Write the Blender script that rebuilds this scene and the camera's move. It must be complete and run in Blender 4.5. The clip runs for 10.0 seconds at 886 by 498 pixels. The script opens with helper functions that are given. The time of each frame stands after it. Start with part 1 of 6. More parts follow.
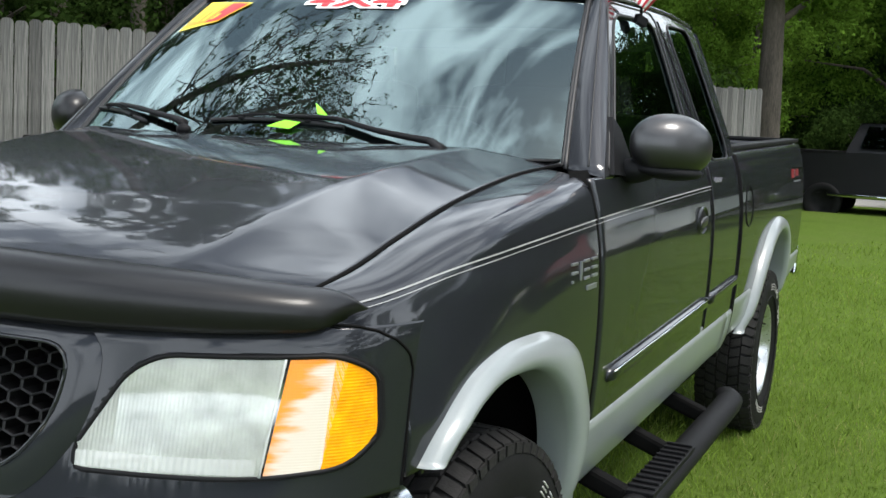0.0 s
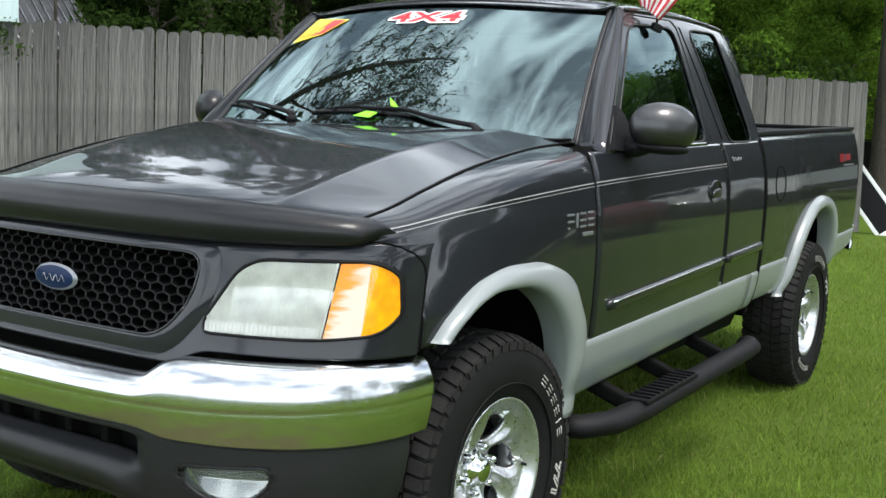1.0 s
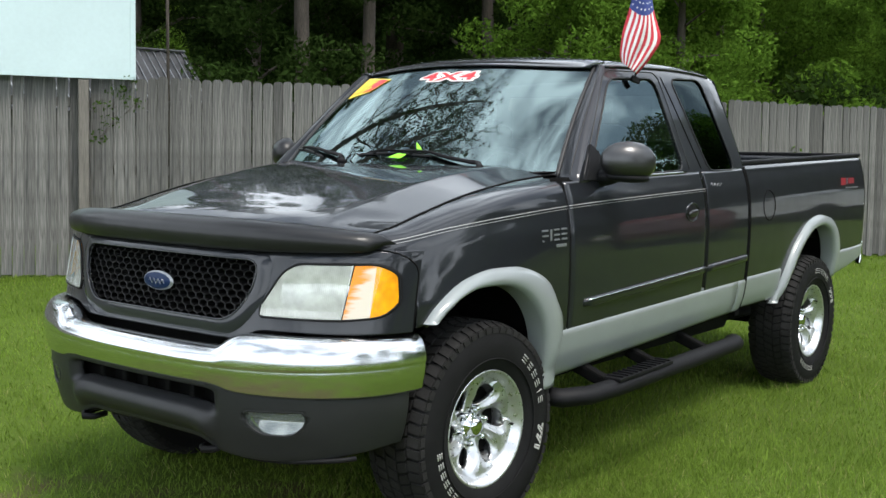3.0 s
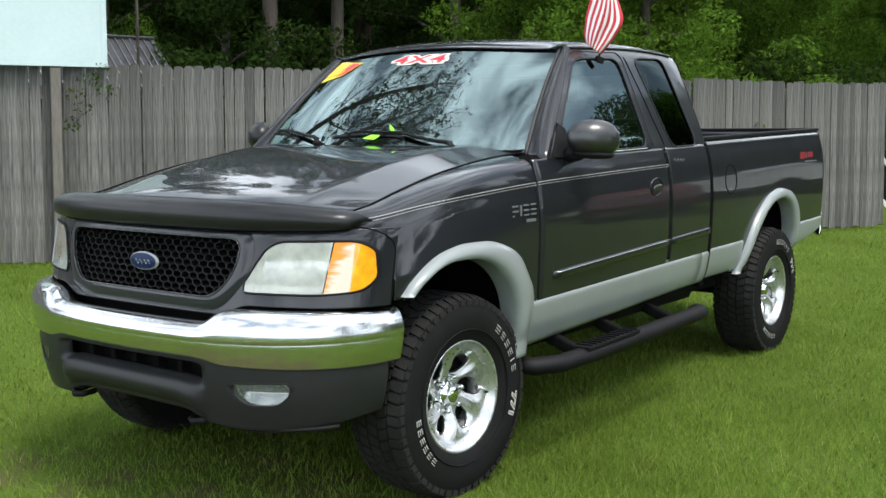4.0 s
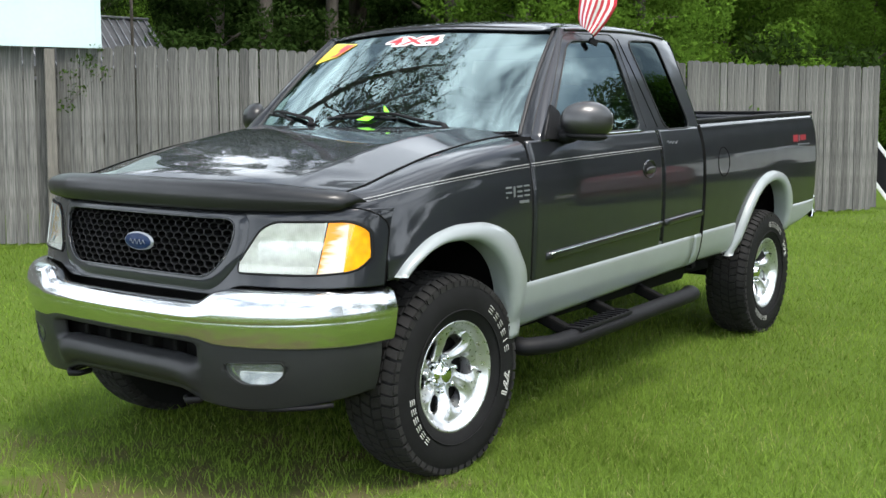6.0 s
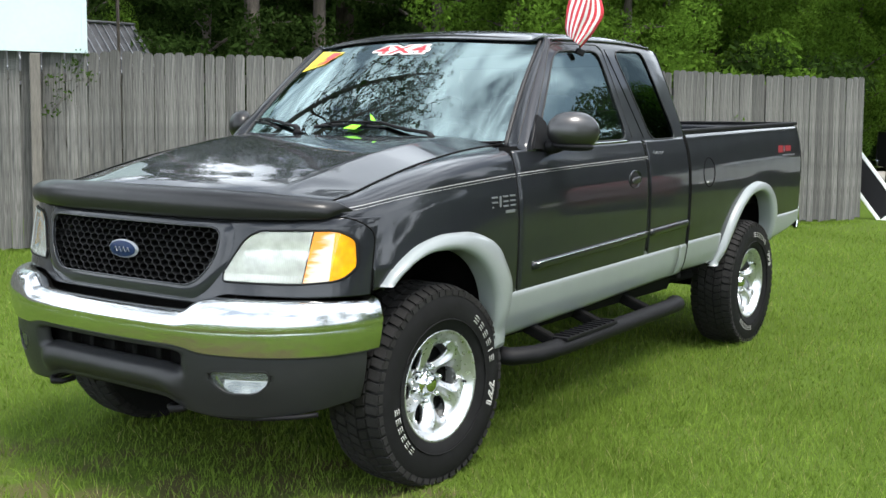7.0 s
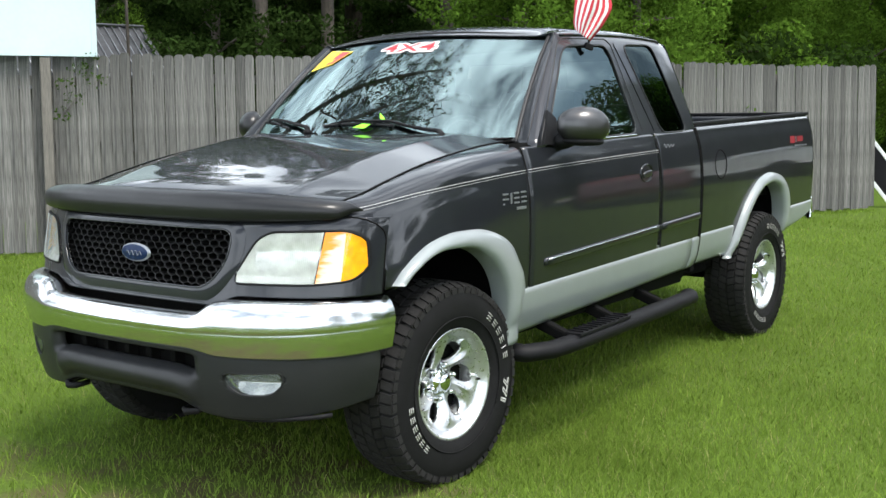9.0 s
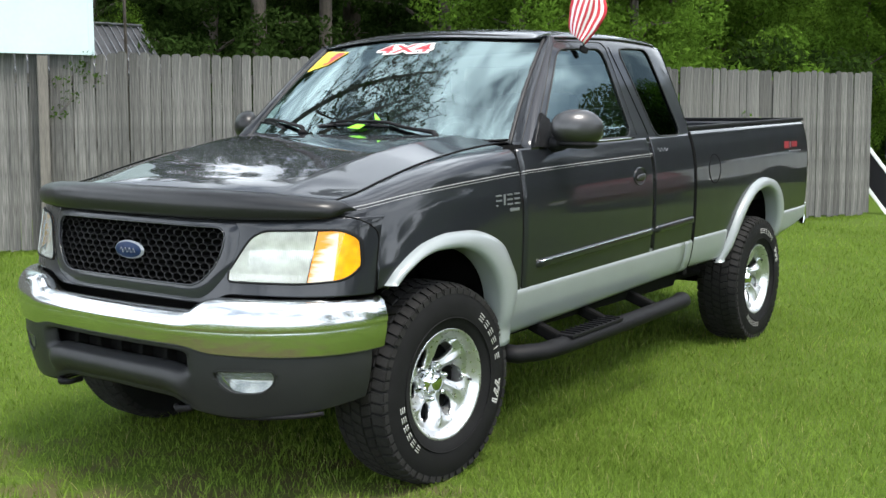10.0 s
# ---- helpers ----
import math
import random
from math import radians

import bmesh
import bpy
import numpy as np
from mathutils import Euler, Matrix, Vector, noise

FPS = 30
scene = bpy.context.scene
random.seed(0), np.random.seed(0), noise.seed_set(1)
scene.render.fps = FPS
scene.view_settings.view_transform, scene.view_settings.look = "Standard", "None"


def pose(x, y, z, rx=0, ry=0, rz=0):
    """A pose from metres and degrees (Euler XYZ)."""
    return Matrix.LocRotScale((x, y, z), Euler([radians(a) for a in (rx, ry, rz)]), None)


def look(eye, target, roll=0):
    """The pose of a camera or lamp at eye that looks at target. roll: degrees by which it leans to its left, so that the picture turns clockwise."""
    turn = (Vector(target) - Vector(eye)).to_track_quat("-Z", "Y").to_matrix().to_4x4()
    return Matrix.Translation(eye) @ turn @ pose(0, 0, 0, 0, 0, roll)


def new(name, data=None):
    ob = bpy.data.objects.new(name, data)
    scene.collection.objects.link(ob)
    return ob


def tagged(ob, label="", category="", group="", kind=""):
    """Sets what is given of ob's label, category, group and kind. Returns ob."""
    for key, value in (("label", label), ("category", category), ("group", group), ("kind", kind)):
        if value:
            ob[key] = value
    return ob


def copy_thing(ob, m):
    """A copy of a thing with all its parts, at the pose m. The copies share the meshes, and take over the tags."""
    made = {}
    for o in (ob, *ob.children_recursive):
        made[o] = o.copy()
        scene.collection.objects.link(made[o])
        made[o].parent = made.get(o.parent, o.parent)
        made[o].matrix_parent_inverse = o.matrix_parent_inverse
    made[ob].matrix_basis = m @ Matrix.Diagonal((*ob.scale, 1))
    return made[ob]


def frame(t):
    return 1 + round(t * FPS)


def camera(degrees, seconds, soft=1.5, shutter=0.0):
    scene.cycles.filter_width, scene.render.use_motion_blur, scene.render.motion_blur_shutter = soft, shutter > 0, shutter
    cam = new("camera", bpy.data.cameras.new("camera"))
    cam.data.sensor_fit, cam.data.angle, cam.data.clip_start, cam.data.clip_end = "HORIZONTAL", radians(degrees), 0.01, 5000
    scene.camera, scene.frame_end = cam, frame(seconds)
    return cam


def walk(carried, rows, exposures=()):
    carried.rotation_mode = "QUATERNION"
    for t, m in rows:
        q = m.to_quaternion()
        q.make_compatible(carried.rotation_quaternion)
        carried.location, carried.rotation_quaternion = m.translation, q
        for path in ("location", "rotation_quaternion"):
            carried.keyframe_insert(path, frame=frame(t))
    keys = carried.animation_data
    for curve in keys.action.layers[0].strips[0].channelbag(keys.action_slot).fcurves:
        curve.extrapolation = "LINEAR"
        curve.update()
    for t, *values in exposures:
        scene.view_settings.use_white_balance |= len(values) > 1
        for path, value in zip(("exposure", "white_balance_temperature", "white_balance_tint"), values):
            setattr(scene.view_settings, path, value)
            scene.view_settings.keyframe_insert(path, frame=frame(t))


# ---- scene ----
cam = camera(44.0, 10.0, soft=1.5)
PATH = [
    (0, (1.778, -2.081, 1.466), (0.933, -0.283, 1.235), 2.8),
    (0.5, (2.143, -2.487, 1.449), (1.154, -0.762, 1.235), 2.2),
    (1, (2.464, -2.731, 1.447), (1.4, -1.055, 1.203), 2.2),
    (1.5, (2.757, -2.958, 1.467), (1.687, -1.288, 1.21), 1.6),
    (2, (2.982, -3.174, 1.455), (1.835, -1.559, 1.176), 1.3),
    (2.2, (3.062, -3.234, 1.472), (1.903, -1.62, 1.242), 1.8),
    (3.3, (3.456, -3.411, 1.494), (2.214, -1.855, 1.307), 0.5),
    (3.5, (3.486, -3.452, 1.494), (2.297, -1.855, 1.314), -0.4),
    (4, (3.473, -3.518, 1.486), (2.286, -1.924, 1.264), -0.2),
    (4.5, (3.493, -3.537, 1.482), (2.319, -1.935, 1.25), -0.6),
    (5, (3.505, -3.542, 1.48), (2.356, -1.921, 1.246), 0.1),
    (5.5, (3.495, -3.539, 1.478), (2.311, -1.948, 1.221), -0.2),
    (7, (3.49, -3.533, 1.492), (2.333, -1.92, 1.251), 0.4),
    (7.5, (3.49, -3.541, 1.495), (2.325, -1.936, 1.238), 0.4),
    (8, (3.488, -3.54, 1.492), (2.344, -1.92, 1.235), 0.4),
    (8.5, (3.49, -3.528, 1.496), (2.314, -1.933, 1.222), -0.6),
    (9, (3.491, -3.525, 1.501), (2.315, -1.926, 1.252), -0.7),
    (9.5, (3.504, -3.525, 1.495), (2.328, -1.925, 1.262), -0.2),
    (10, (3.513, -3.53, 1.494), (2.342, -1.927, 1.25), -0.1),
]
STOPS = [(0, 0.15), (0.5, 0.20), (1, 0.15), (2.2, 0.07), (3.5, 0.07), (4.5, 0.20), (5.7, 0.40), (7, 0.44), (10, 0.44)]
walk(cam, [(t, look(eye, target, roll)) for t, eye, target, roll in PATH], STOPS)

# ---- world and sun ----
SUN_EL, SUN_AZ = 64.5, -8.0   # degrees; the azimuth runs counter-clockwise from +x
world = bpy.data.worlds.new("sky")
scene.world = world
world.use_nodes = True
wn, wl = world.node_tree.nodes, world.node_tree.links
wn.clear()
w_out = wn.new("ShaderNodeOutputWorld")
w_bg = wn.new("ShaderNodeBackground")
w_bg.inputs["Strength"].default_value = 0.105
sky = wn.new("ShaderNodeTexSky")
sky.sky_type = "NISHITA"
sky.sun_disc = False
sky.sun_elevation = radians(SUN_EL)
sky.sun_rotation = radians(90.0 - SUN_AZ)
sky.air_density, sky.dust_density, sky.ozone_density = 1.0, 1.6, 1.0
w_co = wn.new("ShaderNodeTexCoord")
w_map = wn.new("ShaderNodeMapping")
w_map.inputs["Scale"].default_value = (1.5, 0.7, 1.7)
w_noise = wn.new("ShaderNodeTexNoise")
w_noise.inputs["Scale"].default_value = 2.8
w_noise.inputs["Detail"].default_value = 7.0
w_noise.inputs["Roughness"].default_value = 0.56
w_noise.inputs["Distortion"].default_value = 0.8
w_ramp = wn.new("ShaderNodeValToRGB")
w_ramp.color_ramp.elements[0].position = 0.43
w_ramp.color_ramp.elements[0].color = (0, 0, 0, 1)
w_ramp.color_ramp.elements[1].position = 0.62
w_ramp.color_ramp.elements[1].color = (1, 1, 1, 1)
w_mix = wn.new("ShaderNodeMix")
w_mix.data_type = "RGBA"
w_cloud = wn.new("ShaderNodeRGB")
w_cloud.outputs[0].default_value = (22.5, 24.5, 26.5, 1)
wl.new(w_co.outputs["Generated"], w_map.inputs["Vector"])
wl.new(w_map.outputs["Vector"], w_noise.inputs["Vector"])
# clouds crowd together towards the horizon
w_crowd = wn.new("ShaderNodeMapRange")
w_crowd.inputs[1].default_value, w_crowd.inputs[2].default_value = 0.15, 0.62
w_crowd.inputs[3].default_value, w_crowd.inputs[4].default_value = 0.14, 0.0
w_sum = wn.new("ShaderNodeMath")
wl.new(w_noise.outputs["Fac"], w_sum.inputs[0])
wl.new(w_crowd.outputs[0], w_sum.inputs[1])
wl.new(w_sum.outputs[0], w_ramp.inputs["Fac"])
wl.new(w_ramp.outputs["Color"], w_mix.inputs[0])
# pale summer haze towards the horizon
w_sep = wn.new("ShaderNodeSeparateXYZ")
w_haze = wn.new("ShaderNodeMapRange")
w_haze.interpolation_type = "SMOOTHSTEP"
w_haze.inputs[1].default_value, w_haze.inputs[2].default_value = 0.0, 0.28
w_haze.inputs[3].default_value, w_haze.inputs[4].default_value = 0.85, 0.26
w_low = wn.new("ShaderNodeMix")
w_low.data_type = "RGBA"
w_low.inputs[7].default_value = (11.0, 12.0, 12.8, 1)
wl.new(w_co.outputs["Generated"], w_sep.inputs[0])
wl.new(w_sep.outputs["Z"], w_haze.inputs[0])
wl.new(w_sep.outputs["Z"], w_crowd.inputs[0])
wl.new(w_haze.outputs[0], w_low.inputs[0])
wl.new(sky.outputs["Color"], w_low.inputs[6])
wl.new(w_low.outputs[2], w_mix.inputs[6])
wl.new(w_cloud.outputs[0], w_mix.inputs[7])
wl.new(w_mix.outputs[2], w_bg.inputs["Color"])
wl.new(w_bg.outputs[0], w_out.inputs["Surface"])

sun = new("sun", bpy.data.lights.new("sun", "SUN"))
sun.data.energy = 3.9
sun.data.angle = radians(22.0)
sun.data.color = (1.0, 0.96, 0.89)
_e, _a = radians(SUN_EL), radians(SUN_AZ)
SUN_DIR = Vector((math.cos(_e) * math.cos(_a), math.cos(_e) * math.sin(_a), math.sin(_e)))
sun.matrix_world = look(SUN_DIR * 60, (0, 0, 0))


# ---- materials ----
def mat(name, color, rough=0.5, metal=0.0, coat=0.0, coat_rough=0.03, spec=0.5, vary=0.0, vary_scale=6.0,
        fine=0.0, fine_scale=120.0, bump=0.0, bump_scale=200.0, island=0.0, objrand=0.0, dark=None, stretch=(1, 1, 1),
        rough_vary=0.0, trans=0.0, alpha=1.0, sheen=0.0, subsurface=0.0):
    m = bpy.data.materials.new(name)
    m.use_nodes = True
    n, l = m.node_tree.nodes, m.node_tree.links
    b = n["Principled BSDF"]
    b.inputs["Base Color"].default_value = (*color, 1)
    b.inputs["Roughness"].default_value = rough
    b.inputs["Metallic"].default_value = metal
    b.inputs["Coat Weight"].default_value = coat
    b.inputs["Coat Roughness"].default_value = coat_rough
    b.inputs["Specular IOR Level"].default_value = spec
    b.inputs["Transmission Weight"].default_value = trans
    b.inputs["Alpha"].default_value = alpha
    co = n.new("ShaderNodeTexCoord")
    mp = n.new("ShaderNodeMapping")
    mp.inputs["Scale"].default_value = stretch
    l.new(co.outputs["Object"], mp.inputs["Vector"])
    src = None
    if vary or fine or dark or island or objrand:
        base = n.new("ShaderNodeRGB")
        base.outputs[0].default_value = (*color, 1)
        src = base.outputs[0]
        if dark:
            nz = n.new("ShaderNodeTexNoise")
            nz.inputs["Scale"].default_value = vary_scale
            nz.inputs["Detail"].default_value = 6
            l.new(mp.outputs[0], nz.inputs["Vector"])
            rp = n.new("ShaderNodeMapRange")
            rp.inputs[1].default_value, rp.inputs[2].default_value = 0.38, 0.66
            l.new(nz.outputs["Fac"], rp.inputs[0])
            mx = n.new("ShaderNodeMix")
            mx.data_type = "RGBA"
            mx.inputs[7].default_value = (*dark, 1)
            l.new(rp.outputs[0], mx.inputs[0])
            l.new(src, mx.inputs[6])
            src = mx.outputs[2]
        for amount, scale in ((vary, vary_scale), (fine, fine_scale)):
            if amount:
                nz = n.new("ShaderNodeTexNoise")
                nz.inputs["Scale"].default_value = scale
                nz.inputs["Detail"].default_value = 5
                l.new(mp.outputs[0], nz.inputs["Vector"])
                rp = n.new("ShaderNodeMapRange")
                rp.inputs[1].default_value, rp.inputs[2].default_value = 0.25, 0.75
                rp.inputs[3].default_value, rp.inputs[4].default_value = 1 - amount, 1 + amount
                l.new(nz.outputs["Fac"], rp.inputs[0])
                hs = n.new("ShaderNodeHueSaturation")
                l.new(rp.outputs[0], hs.inputs["Value"])
                l.new(src, hs.inputs["Color"])
                src = hs.outputs[0]
        for amount, node, sock in ((island, "ShaderNodeNewGeometry", "Random Per Island"), (objrand, "ShaderNodeObjectInfo", "Random")):
            if amount:
                ge = n.new(node)
                rp = n.new("ShaderNodeMapRange")
                rp.inputs[3].default_value, rp.inputs[4].default_value = 1 - amount, 1 + amount
                l.new(ge.outputs[sock], rp.inputs[0])
                hs = n.new("ShaderNodeHueSaturation")
                l.new(rp.outputs[0], hs.inputs["Value"])
                l.new(src, hs.inputs["Color"])
                src = hs.outputs[0]
        l.new(src, b.inputs["Base Color"])
    if rough_vary:
        nz = n.new("ShaderNodeTexNoise")
        nz.inputs["Scale"].default_value = vary_scale * 2
        l.new(mp.outputs[0], nz.inputs["Vector"])
        rp = n.new("ShaderNodeMapRange")
        rp.inputs[3].default_value, rp.inputs[4].default_value = max(rough - rough_vary, 0.01), rough + rough_vary
        l.new(nz.outputs["Fac"], rp.inputs[0])
        l.new(rp.outputs[0], b.inputs["Roughness"])
    if bump:
        nz = n.new("ShaderNodeTexNoise")
        nz.inputs["Scale"].default_value = bump_scale
        nz.inputs["Detail"].default_value = 4
        l.new(mp.outputs[0], nz.inputs["Vector"])
        bp = n.new("ShaderNodeBump")
        bp.inputs["Strength"].default_value = bump
        bp.inputs["Distance"].default_value = 0.01
        l.new(nz.outputs["Fac"], bp.inputs["Height"])
        l.new(bp.outputs[0], b.inputs["Normal"])
    return m


def ribbed(m, scale, axis="X", strength=0.4):
    """Adds fluted ribs to a lens material."""
    n, l = m.node_tree.nodes, m.node_tree.links
    wv = n.new("ShaderNodeTexWave")
    wv.bands_direction = axis
    wv.inputs["Scale"].default_value = scale
    co = n.new("ShaderNodeTexCoord")
    l.new(co.outputs["Object"], wv.inputs["Vector"])
    bp = n.new("ShaderNodeBump")
    bp.inputs["Strength"].default_value = strength
    bp.inputs["Distance"].default_value = 0.004
    l.new(wv.outputs["Fac"], bp.inputs["Height"])
    l.new(bp.outputs[0], n["Principled BSDF"].inputs["Normal"])
    return m


def glass(name, tint, see, rough=0.0, ior=1.5):
    """A thin pane: part clear, part mirror by Fresnel, dimmed by its tint."""
    m = bpy.data.materials.new(name)
    m.use_nodes = True
    n, l = m.node_tree.nodes, m.node_tree.links
    n.clear()
    out = n.new("ShaderNodeOutputMaterial")
    tr = n.new("ShaderNodeBsdfTransparent")
    tr.inputs[0].default_value = (*[c * see for c in tint], 1)
    gl = n.new("ShaderNodeBsdfGlossy")
    gl.inputs["Roughness"].default_value = rough
    gl.inputs["Color"].default_value = (0.76, 0.97, 0.97, 1)
    fr = n.new("ShaderNodeFresnel")
    fr.inputs["IOR"].default_value = ior
    mx = n.new("ShaderNodeMixShader")
    l.new(fr.outputs[0], mx.inputs[0])
    l.new(tr.outputs[0], mx.inputs[1])
    l.new(gl.outputs[0], mx.inputs[2])
    l.new(mx.outputs[0], out.inputs["Surface"])
    return m


M_PAINT = mat("graphite_paint", (0.0150, 0.0166, 0.0210), 0.48, 0.50, coat=1.0, coat_rough=0.045, spec=0.2, fine=0.25, fine_scale=900, rough_vary=0.04, vary_scale=3)
M_PAINT.node_tree.nodes["Principled BSDF"].inputs["Coat IOR"].default_value = 1.45
M_SILVER = mat("silver_paint", (0.232, 0.256, 0.260), 0.40, 0.10, coat=0.6, coat_rough=0.06, vary=0.05, vary_scale=5, fine=0.06, fine_scale=500)
M_CHROME = mat("chrome", (0.70, 0.72, 0.74), 0.07, 1.0, rough_vary=0.025, vary_scale=9)
M_BUMPER = mat("bumper_chrome", (0.70, 0.72, 0.74), 0.17, 1.0, rough_vary=0.025, vary_scale=7, vary=0.04)
M_ALLOY = mat("polished_alloy", (0.58, 0.595, 0.61), 0.29, 0.85, spec=0.5, vary=0.08, vary_scale=30, rough_vary=0.06)
M_RUBBER = mat("tyre_rubber", (0.0085, 0.0085, 0.009), 0.70, spec=0.14, vary=0.22, vary_scale=14, fine=0.15, fine_scale=160, bump=0.12, bump_scale=220)
M_TREAD = mat("dusty_tread_rubber", (0.017, 0.0165, 0.0165), 0.75, spec=0.2, vary=0.3, vary_scale=12, fine=0.2, fine_scale=120, bump=0.15, bump_scale=160)
M_LETTER = mat("raised_white_rubber", (0.45, 0.45, 0.43), 0.6, vary=0.2, vary_scale=60)
M_PLASTIC = mat("grey_plastic", (0.017, 0.0175, 0.019), 0.45, spec=0.35, vary=0.12, vary_scale=8, bump=0.08, bump_scale=500)
M_BLACK = mat("black_plastic", (0.006, 0.006, 0.007), 0.6, spec=0.18, vary=0.15, vary_scale=20, bump=0.06, bump_scale=400)
# the deflector's smoke tint, used too for the darkened right mirror cap
M_SMOKE_DIMCAP = mat("smoked_acrylic_dimmed_cap", (0.0045, 0.0045, 0.0055), 0.42, coat=0.25, coat_rough=0.2, spec=0.3, vary=0.1, vary_scale=7, rough_vary=0.06)
# underbody black, also for added sheets that stand in for shade
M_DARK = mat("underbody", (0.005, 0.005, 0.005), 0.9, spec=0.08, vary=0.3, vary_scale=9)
M_SEAL = mat("window_seal", (0.010, 0.010, 0.011), 0.5, fine=0.1)
M_INTERIOR = mat("grey_cloth", (0.06, 0.062, 0.066), 0.85, vary=0.12, vary_scale=12, bump=0.2, bump_scale=300)
M_DASH = mat("dash_plastic", (0.05, 0.05, 0.053), 0.6, vary=0.1, vary_scale=15)
M_WS = glass("windshield_glass", (0.78, 0.86, 0.82), 0.80, 0.0, 2.6)
M_GLASS = glass("door_glass", (0.72, 0.84, 0.80), 0.90, 0.0, 2.6)
M_TINT = glass("tinted_glass", (0.10, 0.11, 0.11), 0.7, 0.0, 1.33)
M_BADGE = mat("badge_silver", (0.24, 0.25, 0.27), 0.35, 0.6, vary=0.1)
M_HONEY = mat("grille_plastic", (0.0035, 0.0035, 0.004), 0.5, spec=0.3, vary=0.2, vary_scale=30)
M_LENS = ribbed(mat("hazed_headlight_lens", (0.58, 0.62, 0.56), 0.14, coat=1.0, coat_rough=0.05, vary=0.35, vary_scale=14, alpha=0.55), 50, "X", 0.45)
M_FOG = ribbed(mat("fog_lamp_lens", (0.22, 0.25, 0.23), 0.15, coat=0.8, coat_rough=0.05, vary=0.2, vary_scale=20, alpha=0.36), 30, "X", 0.3)
M_LENSBAND = ribbed(mat("frosted_lens_band", (0.80, 0.83, 0.80), 0.2, coat=1.0, vary=0.1, vary_scale=20, alpha=0.40), 30, "X", 0.5)
M_MIRROR = mat("mirror_cap", (0.056, 0.056, 0.058), 0.42, 0.85, coat=0.5, coat_rough=0.16, fine=0.15, fine_scale=600)
M_REFLECT = mat("headlight_reflector", (0.70, 0.72, 0.70), 0.16, 0.9, vary=0.1, vary_scale=20)
M_AMBER = ribbed(mat("amber_lens", (0.88, 0.33, 0.0), 0.25, coat=0.15, coat_rough=0.05, spec=0.25, vary=0.35, vary_scale=22), 60, "Z", 0.14)


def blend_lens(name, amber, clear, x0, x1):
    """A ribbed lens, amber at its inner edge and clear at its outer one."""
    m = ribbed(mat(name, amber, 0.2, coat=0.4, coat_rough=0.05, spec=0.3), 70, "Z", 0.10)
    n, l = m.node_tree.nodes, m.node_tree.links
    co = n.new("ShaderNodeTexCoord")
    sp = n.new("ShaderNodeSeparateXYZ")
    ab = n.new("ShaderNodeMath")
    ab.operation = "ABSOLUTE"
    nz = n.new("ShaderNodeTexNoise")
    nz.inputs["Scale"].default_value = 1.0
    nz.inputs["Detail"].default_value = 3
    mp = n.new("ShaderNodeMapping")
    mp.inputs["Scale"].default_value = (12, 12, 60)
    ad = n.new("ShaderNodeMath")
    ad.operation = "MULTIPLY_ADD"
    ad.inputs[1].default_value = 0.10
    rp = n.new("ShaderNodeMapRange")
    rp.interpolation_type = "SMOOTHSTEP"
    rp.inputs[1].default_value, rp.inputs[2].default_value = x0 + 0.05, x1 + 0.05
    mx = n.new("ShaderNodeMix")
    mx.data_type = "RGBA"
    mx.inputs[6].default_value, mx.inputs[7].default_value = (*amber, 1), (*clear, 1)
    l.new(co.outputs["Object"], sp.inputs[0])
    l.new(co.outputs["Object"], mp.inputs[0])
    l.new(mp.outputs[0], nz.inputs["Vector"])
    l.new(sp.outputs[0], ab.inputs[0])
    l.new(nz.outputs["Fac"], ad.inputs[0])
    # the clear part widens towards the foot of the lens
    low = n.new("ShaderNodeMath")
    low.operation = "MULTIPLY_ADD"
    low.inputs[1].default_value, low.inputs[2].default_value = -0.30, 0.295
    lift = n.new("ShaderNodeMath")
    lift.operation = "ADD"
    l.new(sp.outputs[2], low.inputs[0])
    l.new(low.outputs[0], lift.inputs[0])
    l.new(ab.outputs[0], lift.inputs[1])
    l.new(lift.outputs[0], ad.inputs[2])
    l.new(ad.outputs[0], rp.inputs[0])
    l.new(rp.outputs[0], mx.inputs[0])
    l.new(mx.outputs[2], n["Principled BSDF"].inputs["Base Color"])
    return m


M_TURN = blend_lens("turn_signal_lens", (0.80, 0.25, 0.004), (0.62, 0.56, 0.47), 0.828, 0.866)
M_BLUE = mat("emblem_blue", (0.005, 0.017, 0.060), 0.45, coat=0.08, spec=0.2, fine=0.05)
M_RED = mat("red_vinyl", (0.62, 0.03, 0.04), 0.4, vary=0.06)
M_STRIPE = mat("silver_pinstripe", (0.34, 0.34, 0.34), 0.4, vary=0.08)
M_DULLRED = mat("faded_red_vinyl", (0.24, 0.020, 0.028), 0.35, coat=0.6, vary=0.25, vary_scale=40)
M_WHITE = mat("white_vinyl", (0.80, 0.80, 0.78), 0.4, vary=0.04)
M_ORANGE = mat("orange_vinyl", (0.90, 0.42, 0.02), 0.4, vary=0.1, vary_scale=15)
M_YELLOW = mat("yellow_vinyl", (0.92, 0.75, 0.05), 0.4, vary=0.05)
M_GREEN = mat("fluorescent_green_card", (0.30, 0.95, 0.04), 0.5, vary=0.05)
M_FLAGRED = mat("flag_red", (0.55, 0.03, 0.05), 0.8, vary=0.08, vary_scale=30)
M_FLAGWHITE = mat("flag_white", (0.75, 0.74, 0.73), 0.8, vary=0.06, vary_scale=30)
M_FLAGBLUE = mat("flag_blue", (0.03, 0.05, 0.20), 0.8, vary=0.08, vary_scale=30)
M_FENCE = mat("weathered_fence_board", (0.180, 0.175, 0.164), 0.9, vary=0.44, vary_scale=4.5, fine=0.7, fine_scale=9, bump=0.7, bump_scale=30,
              objrand=0.34, dark=(0.052, 0.053, 0.051), stretch=(16, 16, 0.7))
